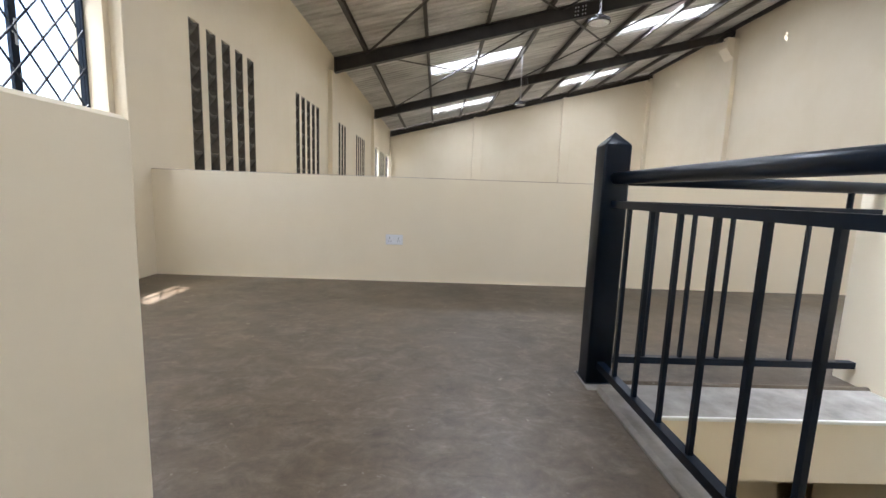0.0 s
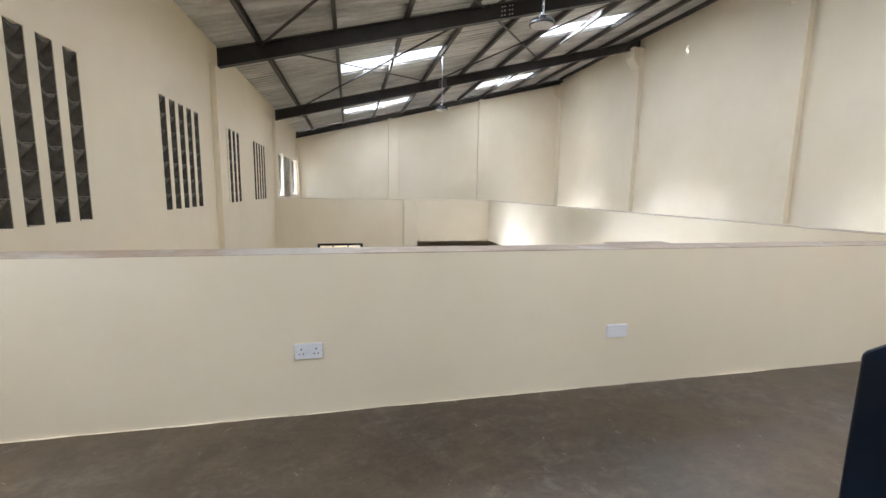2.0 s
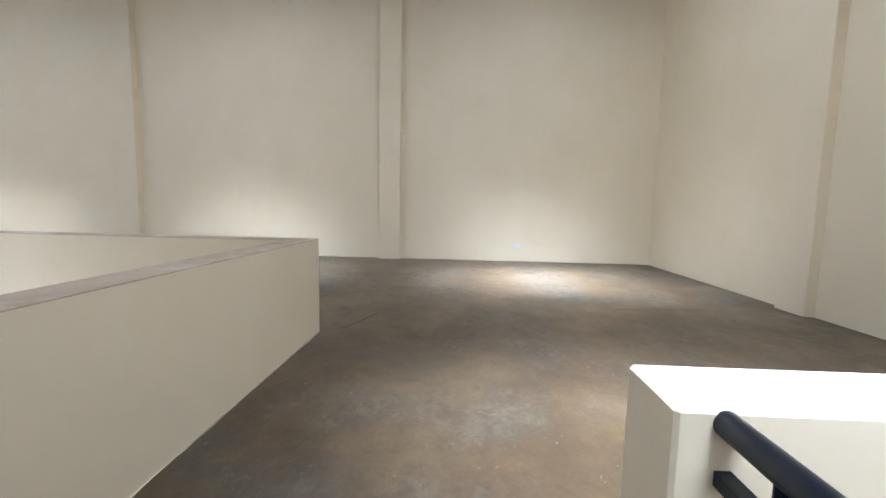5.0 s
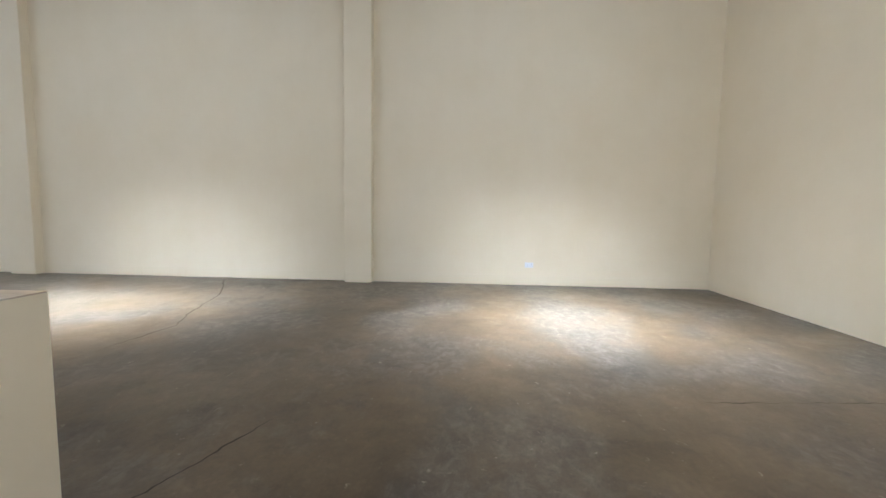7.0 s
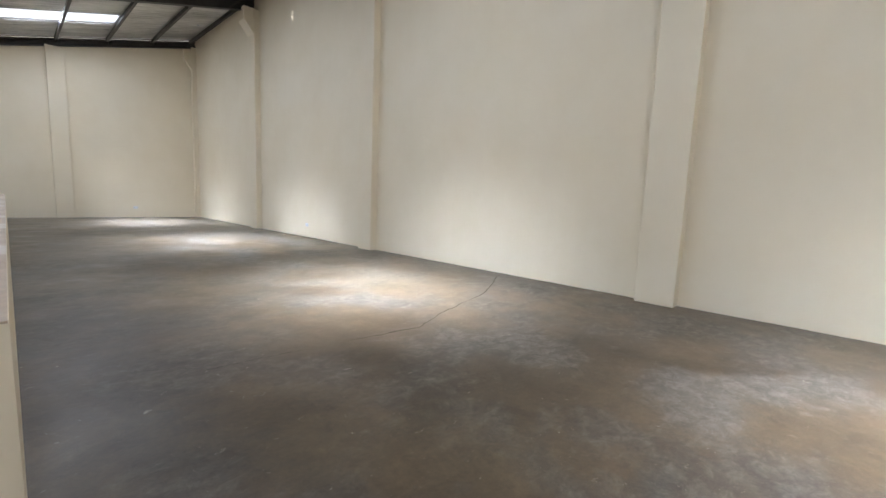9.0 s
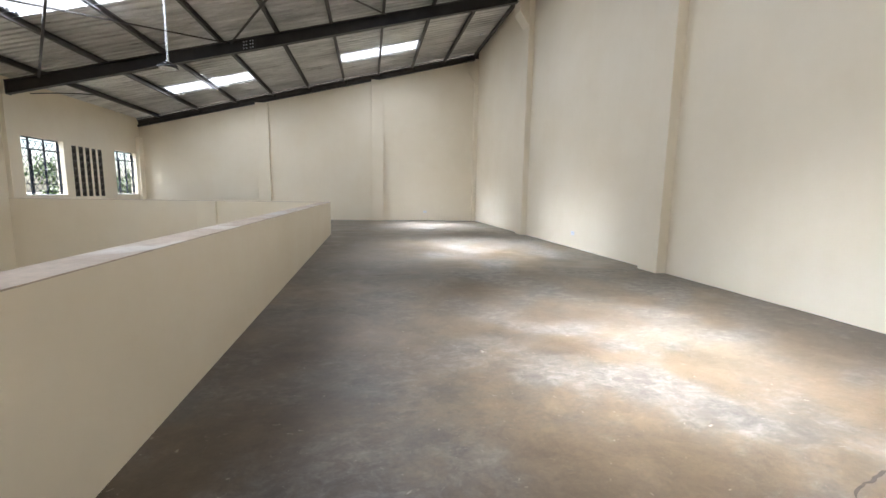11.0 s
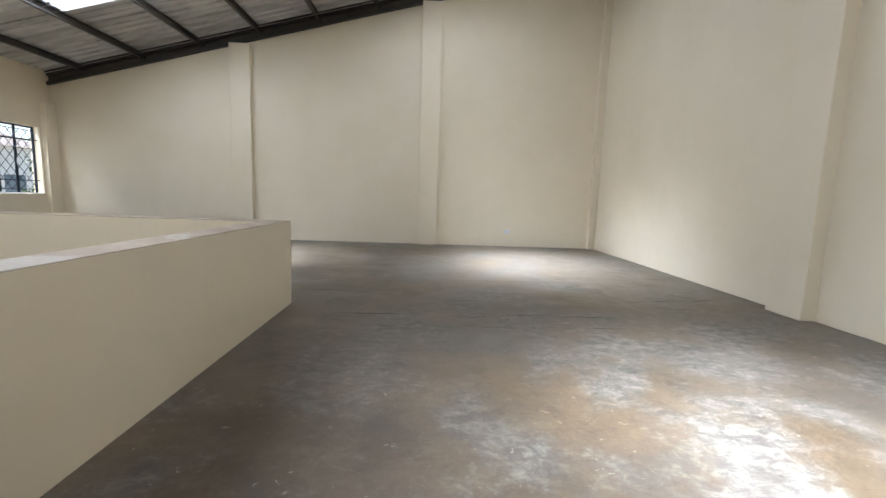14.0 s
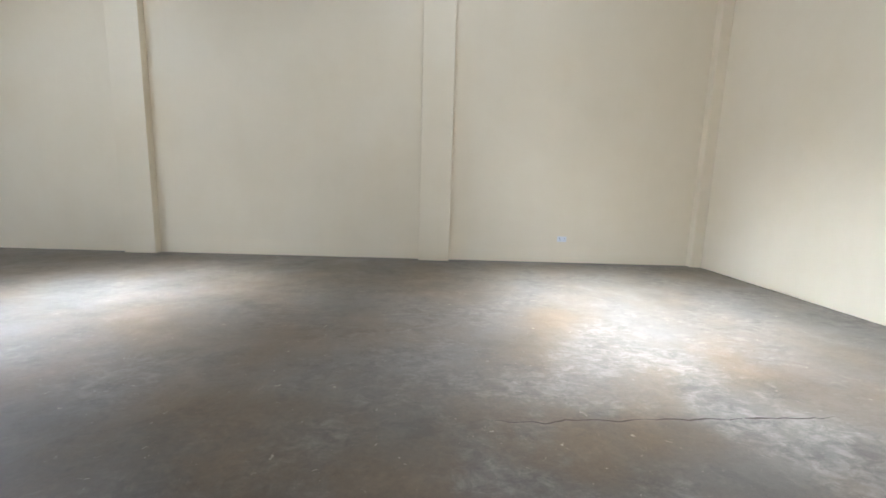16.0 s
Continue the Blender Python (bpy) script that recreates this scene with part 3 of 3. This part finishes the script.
# ---- railing ----
def railing():
    th = empty("stair_railing", pose(1.420, 2.315, 0))
    tagged(th, "black painted steel railing with square post and thin balusters", "railing")

    def post(px, py):
        bm = bmesh.new()
        w, zt, n = 0.053, 0.985, 5
        outline = []
        for k in range(4):
            cx, cy = ((1, 1), (-1, 1), (-1, -1), (1, -1))[k]
            for i in range(n):
                a = math.pi / 2 * (k + i / (n - 1))
                outline.append((cx * (w - 0.011) + 0.011 * math.cos(a), cy * (w - 0.011) + 0.011 * math.sin(a)))
        rings = [[bm.verts.new((px + ox * k, py + oy * k, z)) for ox, oy in outline]
                 for z, k in ((0.0, 1.0), (zt - 0.006, 1.0), (zt + 0.001, 0.985), (zt + 0.007, 0.93), (zt + 0.050, 0.13), (zt + 0.055, 0.04))]
        for p, q in zip(rings, rings[1:]):
            for i in range(len(p)):
                j = (i + 1) % len(p)
                bm.faces.new([p[i], p[j], q[j], q[i]])
        bm.faces.new(rings[0][::-1])
        bm.faces.new(rings[-1])
        part("post", bm, M_STEEL, th, smooth=True)
        part("weld_collar", boxes((px - w - 0.006, px + w + 0.006, py - w - 0.006, py + w + 0.006, 0.0, 0.006)), M_STEEL, th)

    post(0, 0)
    post(0, -2.2)
    for a, b, sx in (((0.05, 0.025, 0), (1.158, 0.025, 0), True), ((0, -0.05, 0), (0, -2.15, 0), False)):
        a, b = Vector(a), Vector(b)
        bm = bmesh.new()
        rod(bm, a + Vector((0, 0, 0.857)), b + Vector((0, 0, 0.857)), 0.024, 28)
        part("handrail", bm, M_STEEL, th, smooth=True)
        bm = bmesh.new()
        bar(bm, a + Vector((0, 0, 0.755)), b + Vector((0, 0, 0.757)), 0.030, 0.027)
        part("middle_rail", bm, M_STEEL, th)
        bm = bmesh.new()
        bar(bm, a + Vector((0, 0, 0.085)), b + Vector((0, 0, 0.085)), 0.031, 0.029)
        part("bottom_rail", bm, M_STEEL, th)
        gap = 0.1628 if sx else 0.161
        n = int(((b - a).length - 0.04) / gap)
        for i in range(1, n + 1):
            c = a + (b - a).normalized() * (i * gap - (-0.003 if sx else 0.021))
            bm = bmesh.new()
            bar(bm, c + Vector((0, 0, 0.098)), c + Vector((0, 0, 0.744)), 0.0142, 0.0142)
            part("baluster", bm, M_STEEL, th)
        for f in ((0.88,) if sx else (0.8,)):
            c = a.lerp(b, f)
            bm = bmesh.new()
            rod(bm, c + Vector((0, 0, 0.77)), c + Vector((0, 0, 0.845)), 0.011, 8)
            part("spacer", bm, M_STEEL, th)
    return th


railing()


# ---- vent blocks ----
BLOCK_H = (VZ1 - VZ0) / 7


def vent_mesh(w):
    """One scooped louvre block: a drooping blade that falls towards the outside, between two thin cheeks."""
    bm = bmesh.new()
    n, t = 8, 0.026
    skins = []
    for side in (0, 1):
        rows = []
        for i in range(n + 1):
            u = i / n
            row = []
            for j in range(n + 1):
                v = j / n
                droop = 0.034 * math.sin(math.pi * u) * (1 - 0.75 * v)
                lift = BLOCK_H * (1.08 - 1.10 * v ** 0.85) - droop - 0.016 * (u - 0.5) * (1 - v)
                row.append(bm.verts.new((-0.012 - 0.21 * v, 0.0125 + u * (w - 0.025), lift - t * side)))
            rows.append(row)
        for i in range(n):
            for j in range(n):
                bm.faces.new([rows[i][j], rows[i + 1][j], rows[i + 1][j + 1], rows[i][j + 1]])
        skins.append(rows)
    top, low = skins
    for i in range(n):
        for j in (0, n):
            bm.faces.new([top[i][j], top[i + 1][j], low[i + 1][j], low[i][j]])
    for i in (0, n):
        for j in range(n):
            bm.faces.new([top[i][j], top[i][j + 1], low[i][j + 1], low[i][j]])
    for side0, side1 in ((0.0006, 0.012), (w - 0.012, w - 0.0006)):
        box(bm, -0.225, -0.004, side0, side1, 0.0, BLOCK_H - 0.004)
    bmesh.ops.recalc_face_normals(bm, faces=bm.faces[:])
    me = bpy.data.meshes.new("vent_block")
    bm.to_mesh(me)
    bm.free()
    me.materials.append(M_BLOCK)
    return me


VENT_ME = vent_mesh(SLOT_W)
for g in slots:
    th = empty("vent_panel", pose(XW, g[0][0], VZ0))
    tagged(th, "five columns of dark grey concrete vent blocks in the cream wall", "vent", "wall vents")
    for a, b in g:
        for k in range(-1, 7):
            o = new("vent_block", VENT_ME)
            o.parent = th
            o.location = (0, a - g[0][0], BLOCK_H * k)


# ---- windows ----
def steel_window(name, y0, y1, z0, z1, label, lights=3, grille=True, m=None):
    """Made along local y with the inside on +x; local origin at the sill's start."""
    th = empty(name, m if m is not None else pose(XW, y0, z0))
    tagged(th, label, "window", "", "structure")
    w, h = y1 - y0, z1 - z0
    fx = -0.15

    def fbar(nm, a, b, c, d, x0=fx - 0.02, x1=fx + 0.015):
        return part(nm, boxes((x0, x1, a, b, c, d), bevel=0.002), M_STEEL, th)

    fbar("window_frame", 0.004, 0.036, 0.004, h - 0.004)
    fbar("window_frame", w - 0.036, w - 0.004, 0.004, h - 0.004)
    fbar("window_frame", 0.036, w - 0.036, 0.004, 0.036)
    fbar("window_frame", 0.036, w - 0.036, h - 0.036, h - 0.004)
    cols = [w * i / lights for i in range(1, lights)]
    for c in cols:
        fbar("mullion", c - 0.02, c + 0.02, 0.036, h - 0.036)
    if not grille:
        for a in (0.0, w - 0.085):
            fbar("outer_frame", a + 0.002, a + 0.083, 0.002, h - 0.002, fx - 0.06, fx + 0.05)
        for c in (0.0, h - 0.085):
            fbar("outer_frame", 0.083, w - 0.083, c + 0.002, c + 0.083, fx - 0.058, fx + 0.048)
    tz = h * 0.80
    fbar("transom", 0.036, w - 0.036, tz - 0.018, tz + 0.018, fx - 0.018, fx + 0.013)
    edges = [0.02] + cols + [w - 0.02]
    for a, b in zip(edges, edges[1:]):
        for c, d in ((0.02, tz), (tz, h - 0.02)):
            p = part("pane", boxes((fx - 0.004, fx, a + 0.015, b - 0.015, c + 0.015, d - 0.015)), M_GLASS, th)
            p.visible_shadow = False
    # inner casement leaf with its handle
    a, b = cols[0], cols[-1]
    for q0, q1, q2, q3 in ((a + 0.02, a + 0.045, 0.04, tz - 0.02), (b - 0.045, b - 0.02, 0.04, tz - 0.02)):
        fbar("casement", q0, q1, q2, q3, fx + 0.013, fx + 0.03)
    bm = bmesh.new()
    rod(bm, (fx + 0.05, b - 0.03, h * 0.42), (fx + 0.05, b - 0.03, h * 0.52), 0.008, 8)
    rod(bm, (fx + 0.015, b - 0.03, h * 0.47), (fx + 0.055, b - 0.03, h * 0.47), 0.007, 8)
    part("window_handle", bm, M_GALV, th, "bright metal handle")
    part("window_sill", boxes((-0.225, 0.012, -0.0, w, -0.0 + 0.003, 0.022), bevel=0.004), M_WHITE, th, "pale painted sill")
    if not grille:
        return th
    gx = -0.075
    gy0, gy1, gz0, gz1 = 0.09, w - 0.09, 0.105, h - 0.10
    for nm, q in (("grille_bar", (gy0, gy1, gz0 - 0.008, gz0 + 0.008)), ("grille_bar", (gy0, gy1, gz1 - 0.008, gz1 + 0.008)),
                  ("grille_bar", (gy0 - 0.008, gy0 + 0.008, gz0, gz1)), ("grille_bar", (gy1 - 0.008, gy1 + 0.008, gz0, gz1)),
                  ("grille_bar", (0.002, w - 0.002, h * 0.20 - 0.010, h * 0.20 + 0.010)), ("grille_bar", (0.002, w - 0.002, h * 0.80 - 0.009, h * 0.80 + 0.009))):
        part(nm, boxes((gx - 0.006, gx + 0.006, *q)), M_STEEL, th)
    # diamond lattice, clipped to the grille's frame
    dw, dh = 0.197, 0.25
    slope = dh / dw
    gw, gh = gy1 - gy0, gz1 - gz0
    for sgn in (1, -1):
        k = -int(gh / dh) - 1
        while k * dw < gw + gh / slope:
            ya = k * dw
            pts = []
            for z in (0.0, gh):
                y = ya + z / slope if sgn > 0 else ya - z / slope + gh / slope - gh / slope
                pts.append((y, z))
            if sgn < 0:
                pts = [(ya, 0.0), (ya - gh / slope, gh)]
            (ya_, za), (yb_, zb) = pts

            def clip(yc):
                f = (yc - ya_) / (yb_ - ya_)
                return za + f * (zb - za)

            lo, hi = min(ya_, yb_), max(ya_, yb_)
            c0, c1 = max(lo, 0.0), min(hi, gw)
            if c1 - c0 > 0.02:
                bm = bmesh.new()
                bar(bm, (gx + 0.004 * sgn, gy0 + c0, gz0 + clip(c0)), (gx + 0.004 * sgn, gy0 + c1, gz0 + clip(c1)), 0.009, 0.009)
                part("lattice_bar", bm, M_STEEL, th)
            k += 1
    return th


# window_4 is the added, unseen one that holds the stair's fill lamp
for i, (a, b) in enumerate(WINDOWS):
    steel_window("window_%d" % (i + 1), a, b, WZ0, WZ1, "black steel casement window with diamond lattice grille in the cream wall")
steel_window("window_5", 0, 1.50, 0, 1.14, "dark steel window of the storey below", 3, False, pose(-0.485, 16.24, -1.745, 0, 0, -90))


# ---- sockets ----
def wall_plate(m, double, label):
    th = empty("wall_socket" if double else "blank_plate", m)
    tagged(th, label, "socket" if double else "wall plate", "wall sockets" if double else "")
    part("plate", boxes((-0.073, 0.073, -0.009, 0.0, -0.043, 0.043), bevel=0.003), M_PLASTIC, th)
    for sx in (-0.062, 0.062):
        bm = bmesh.new()
        rod(bm, (sx, -0.0085, 0.0), (sx, -0.0105, 0.0), 0.0035, 8)
        part("screw", bm, M_GALV, th)
    if double:
        for c in (-0.038, 0.038):
            for q in ((c - 0.003, c + 0.003, 0.008, 0.018), (c - 0.014, c - 0.007, -0.016, -0.010), (c + 0.007, c + 0.014, -0.016, -0.010)):
                part("pin_slot", boxes((q[0], q[1], -0.0105, -0.0085, q[2], q[3])), M_HOLE, th)
        for c in (-0.011, 0.011):
            part("rocker", boxes((c - 0.007, c + 0.007, -0.013, -0.0085, -0.012, 0.014), bevel=0.002), M_PLASTIC, th)
    return th


wall_plate(pose(0.361, 4.146, 0.362), True, "white plastic double socket on the parapet")
wall_plate(pose(2.231, 4.146, 0.366), False, "white plastic blank plate on the parapet")
wall_plate(pose(XE - 0.001, 1.54, 0.345, 0, 0, -90), True, "white plastic double socket low on the tall wall")
wall_plate(pose(XE - 0.001, 13.32, 0.335, 0, 0, -90), True, "white plastic double socket low on the tall wall")
wall_plate(pose(0.39, YN - 0.001, 0.353), True, "white plastic double socket low on the gable wall")
wall_plate(pose(9.14, YN - 0.001, 0.375), True, "white plastic double socket low on the gable wall")


# ---- high-bay lamps ----
def high_bay(x, y, z):
    th = empty("high_bay_lamp", pose(x, y, z))
    tagged(th, "round black high-bay lamp hanging on a chain, switched off", "lamp", "high-bay lamps")
    bm = bmesh.new()
    prof = [(0.02, 0.10), (0.075, 0.095), (0.085, 0.05), (0.12, 0.035), (0.165, 0.02), (0.17, -0.005), (0.155, -0.012)]
    rings = [[bm.verts.new((r * math.cos(a), r * math.sin(a), h)) for a in [2 * math.pi * i / 32 for i in range(32)]] for r, h in prof]
    for p, q in zip(rings, rings[1:]):
        for i in range(32):
            j = (i + 1) % 32
            bm.faces.new([p[i], p[j], q[j], q[i]])
    bm.faces.new(rings[0])
    part("housing", bm, M_BEAM, th)
    bm = bmesh.new()
    bmesh.ops.create_cone(bm, cap_ends=True, segments=32, radius1=0.15, radius2=0.155, depth=0.012, matrix=Matrix.Translation((0, 0, -0.008)))
    part("lens", bm, M_LENS, th, "pale ribbed lens")
    for i in range(20):
        a = 2 * math.pi * i / 20
        bm = bmesh.new()
        bar(bm, (0.085 * math.cos(a), 0.085 * math.sin(a), 0.06), (0.155 * math.cos(a), 0.155 * math.sin(a), 0.034), 0.006, 0.03)
        part("cooling_fin", bm, M_BEAM, th)
        bm = bmesh.new()
        bmesh.ops.create_uvsphere(bm, u_segments=8, v_segments=4, radius=0.014, matrix=Matrix.Translation((0.12 * math.cos(a), 0.12 * math.sin(a), -0.012)))
        part("diode", bm, M_PLASTIC, th)
    bm = bmesh.new()
    bmesh.ops.create_uvsphere(bm, u_segments=12, v_segments=8, radius=0.03, matrix=Matrix.Translation((0, 0, 0.12)))
    part("hook", bm, M_GALV, th)
    top = roof_z(x) - z
    nlink = int((top - 0.14) / 0.045)
    for i in range(nlink):
        c = 0.15 + i * 0.045
        bm = bmesh.new()
        d = Vector((0.011, 0, 0)) if i % 2 else Vector((0, 0.011, 0))
        for s in (-1, 1):
            rod(bm, Vector((0, 0, c)) + d * s, Vector((0, 0, c + 0.045)) + d * s, 0.0035, 5)
        part("chain_link", bm, M_GALV, th)
    bm = bmesh.new()
    rod(bm, (0.015, 0.0, 0.12), (0.015, 0.01, top), 0.006, 6)
    part("cable", bm, M_PLASTIC, th, "pale supply cable")


high_bay(3.08, 7.30, 3.40)
high_bay(3.08, 13.45, 3.42)

# a loose cable hanging below the roof beside the low wall
cu = bpy.data.curves.new("loose_cable", "CURVE")
cu.dimensions, cu.bevel_depth = "3D", 0.012
sp = cu.splines.new("BEZIER")
sp.bezier_points.add(2)
for p, c in zip(sp.bezier_points, ((-0.95, 18.6, 3.83), (-1.35, 17.9, 3.70), (-1.70, 17.2, 3.52))):
    p.co = c
    p.handle_left_type = p.handle_right_type = "AUTO"
cu.materials.append(M_STEEL)
tagged(new("loose_cable", cu), "black loose cable drooping under the roof sheets", "cable")

# ---- outside ----
setting("ground", boxes((-400, 400, -400, 400, GROUND - 0.6, GROUND - 0.25)), M_GROUND, "pale dusty ground round the building", "ground")


def house(x, y, w, d, h, label):
    th = empty("house", pose(x, y, GROUND - 0.25))
    tagged(th, label, "house")
    part("wall", boxes((-d / 2, d / 2, -w / 2, w / 2, 0, h)), M_PLASTER, th)
    bm = bmesh.new()
    pr = [(-d / 2 - 0.5, h), (d / 2 + 0.5, h), (0, h + 1.4)]
    a = [bm.verts.new((px, -w / 2 - 0.4, pz)) for px, pz in pr]
    b = [bm.verts.new((px, w / 2 + 0.4, pz)) for px, pz in pr]
    bm.faces.new(a)
    bm.faces.new(b[::-1])
    for i in range(3):
        j = (i + 1) % 3
        bm.faces.new([a[i], b[i], b[j], a[j]])
    part("roof", bm, M_DARKROOF, th)
    for fl in range(int(h // 3)):
        for k in range(int(w // 3)):
            yy3 = -w / 2 + 1.5 + k * 3
            wi = part("window", boxes((d / 2 - 0.02, d / 2 + 0.06, yy3 - 0.8, yy3 + 0.8, fl * 3 + 0.9, fl * 3 + 2.3)), M_WHITE, th)
            part("pane", boxes((d / 2 + 0.05, d / 2 + 0.07, yy3 - 0.72, yy3 + 0.72, fl * 3 + 0.98, fl * 3 + 2.22)), M_TINT, wi)
    return th


house(-24, 32, 22, 8, 7.0, "pale plastered two-storey house with dark roof across the yard")
house(-22, 12, 12, 8, 3.2, "low pale house with dark tiled roof across the yard")


def tree(x, y, h, seed):
    rnd = random.Random(seed)
    th = empty("tree", pose(x, y, GROUND - 0.25))
    tagged(th, "leafy green tree outside the windows", "tree", "trees")
    bm = bmesh.new()
    bmesh.ops.create_cone(bm, cap_ends=True, segments=10, radius1=0.2, radius2=0.09, depth=h * 0.6, matrix=Matrix.Translation((0, 0, h * 0.3)))
    for i in range(9):
        a = rnd.uniform(0, 6.28)
        z0 = h * rnd.uniform(0.3, 0.58)
        rod(bm, (0, 0, z0), (math.cos(a) * h * 0.25, math.sin(a) * h * 0.25, z0 + h * 0.25), 0.045, 6)
    part("trunk", bm, M_BARK, th)
    vs, fs = [], []
    clumps = []
    for i in range(26):
        a, r = rnd.uniform(0, 6.28), h * 0.3 * rnd.random() ** 0.5
        clumps.append((r * math.cos(a), r * math.sin(a), h * rnd.uniform(0.42, 0.95)))
    for cx, cy, cz in clumps:
        for k in range(190):
            v = Vector((rnd.gauss(0, 1), rnd.gauss(0, 1), rnd.gauss(0, 0.8))) * (h * 0.065)
            c = Vector((cx, cy, cz)) + v
            u = Vector((rnd.gauss(0, 1), rnd.gauss(0, 1), rnd.gauss(0, 1))).normalized() * 0.13
            q = u.orthogonal().normalized() * 0.06
            n0 = len(vs)
            vs += [c - u, c + q, c + u, c - q]
            fs.append((n0, n0 + 1, n0 + 2, n0 + 3))
    me = bpy.data.meshes.new("crown")
    me.from_pydata([tuple(v) for v in vs], [], fs)
    me.materials.append(M_LEAF)
    o = new("crown", me)
    o.parent = th


tree(-9.5, 33, 5.2, 3)
tree(-14, 39, 6.5, 4)
tree(-10.5, 42, 6.0, 6)


# ---- cracks in the screed ----
floor_ob = bpy.data.objects["floor"]


def crack(seed, *pts, material=M_CRACK, name="crack", wob=0.010, wide=1.35):
    """A wandering crack through the given places, opening and closing along its way."""
    rnd = random.Random(seed)
    bm = bmesh.new()
    line, off = [], 0.0
    for (xa, ya), (xb, yb) in zip(pts, pts[1:]):
        run = math.hypot(xb - xa, yb - ya)
        n = max(3, int(run / 0.03))
        for i in range(n):
            f = i / n
            off = off * 0.86 + rnd.gauss(0, wob * 0.6)
            line.append((xa + (xb - xa) * f - (yb - ya) / run * off, ya + (yb - ya) * f + (xb - xa) / run * off))
    line.append(pts[-1])
    prev, half = None, 0.0022
    for i, (x, y) in enumerate(line):
        ends = min(1.0, min(i, len(line) - 1 - i) / 8)
        half = min(0.0052, max(0.0006, half + rnd.gauss(0, 0.0008)))
        wdt = ends * half * wide + 0.0006
        xn, yn = line[min(i + 1, len(line) - 1)]
        xp, yp = line[max(i - 1, 0)]
        t = Vector((xn - xp, yn - yp, 0)).normalized()
        nrm = Vector((-t.y, t.x, 0)) * wdt
        a, b = bm.verts.new((x + nrm.x, y + nrm.y, 0.0025)), bm.verts.new((x - nrm.x, y - nrm.y, 0.0025))
        if prev:
            bm.faces.new([prev[0], a, b, prev[1]])
        prev = (a, b)
    part(name, bm, material, floor_ob)


crack(1, (11.15, 6.75), (9.88, 6.07), (8.95, 5.81), (8.3, 5.56), (7.58, 5.68))
crack(2, (7.4, 5.70), (6.9, 5.74), (6.6, 5.77), (6.42, 5.94), (6.08, 6.07))
crack(3, (6.63, 10.52), (6.88, 10.43), (7.1, 10.50), (7.85, 10.54), (8.53, 10.49), (9.35, 10.54), (9.86, 10.44), (11.0, 10.5))
crack(5, (5.73, 4.1), (5.87, 3.94), (6.53, 3.68))
crack(6, (6.98, 1.03), (7.05, 0.1), (7.12, -1.1))
# open joint between screed and walls
crack(11, (3.1, YS + 0.012), (6.8, YS + 0.012), wide=1.7)
crack(12, (7.4, YS + 0.012), (11.3, YS + 0.012), wide=1.7)
crack(13, (XE - 0.012, -1.3), (XE - 0.012, 4.15), wide=1.7)
crack(14, (XE - 0.012, 4.7), (XE - 0.012, 10.2), wide=1.7)
crack(15, (XE - 0.012, 10.75), (XE - 0.012, 16.2), wide=1.7)
crack(16, (XE - 0.012, 16.75), (XE - 0.012, 22.2), wide=1.7)
# ragged paint left on the screed at the foot of the plaster
crack(21, (XW + 0.1, 4.140), (2.0, 4.140), (5.70, 4.140), material=M_WALL, name="paint_edge", wob=0.002)
crack(23, (-1.7, YN - 0.008), (2.4, YN - 0.008), material=M_WHITE, name="paint_edge", wob=0.002)
# long shrinkage cracks in the later pour, smeared with dirt
crack(51, (7.53, 17.05), (8.13, 17.12), (8.46, 17.20), (8.81, 17.09), (9.15, 17.05), (9.41, 16.94), wide=1.7)
crack(52, (7.32, 16.68), (7.63, 16.74), (8.01, 16.80), wide=1.7)
crack(53, (8.10, 16.74), (8.33, 16.65), (8.46, 16.54), (8.68, 16.49), wide=1.7)
crack(54, (7.41, 16.09), (7.65, 16.07), (7.89, 16.14), (8.31, 16.18), (8.76, 16.16), (9.20, 16.14), wide=1.7)
crack(55, (7.37, 15.74), (7.53, 15.78), (7.88, 15.77), (8.25, 15.77), (8.42, 15.81), (8.61, 15.77), (8.94, 15.79), (9.20, 15.82), wide=1.7)
crack(56, (7.37, 17.89), (8.48, 17.93), (9.34, 17.98), wide=1.3)
crack(57, (10.05, 18.36), (11.10, 18.42), wide=1.3)
crack(58, (9.54, 16.85), (9.88, 16.90), (10.25, 16.98), (10.61, 17.00), (10.85, 17.13), wide=1.7)
crack(59, (9.67, 16.64), (9.99, 16.58), (10.32, 16.61), wide=1.7)
crack(60, (8.18, 15.51), (8.38, 15.50), wide=1.7)
crack(61, (7.33, 15.64), (7.41, 15.66), wide=1.7)
crack(71, (5.48, 17.09), (6.00, 17.11), (6.55, 17.07), wide=2.0)
crack(72, (7.04, 16.16), (6.64, 16.09), (6.25, 16.12), wide=2.0)
crack(73, (6.70, 15.73), (6.92, 15.75), wide=2.0)
crack(74, (6.97, 15.57), (7.08, 15.56), (7.25, 15.60), wide=4.0)
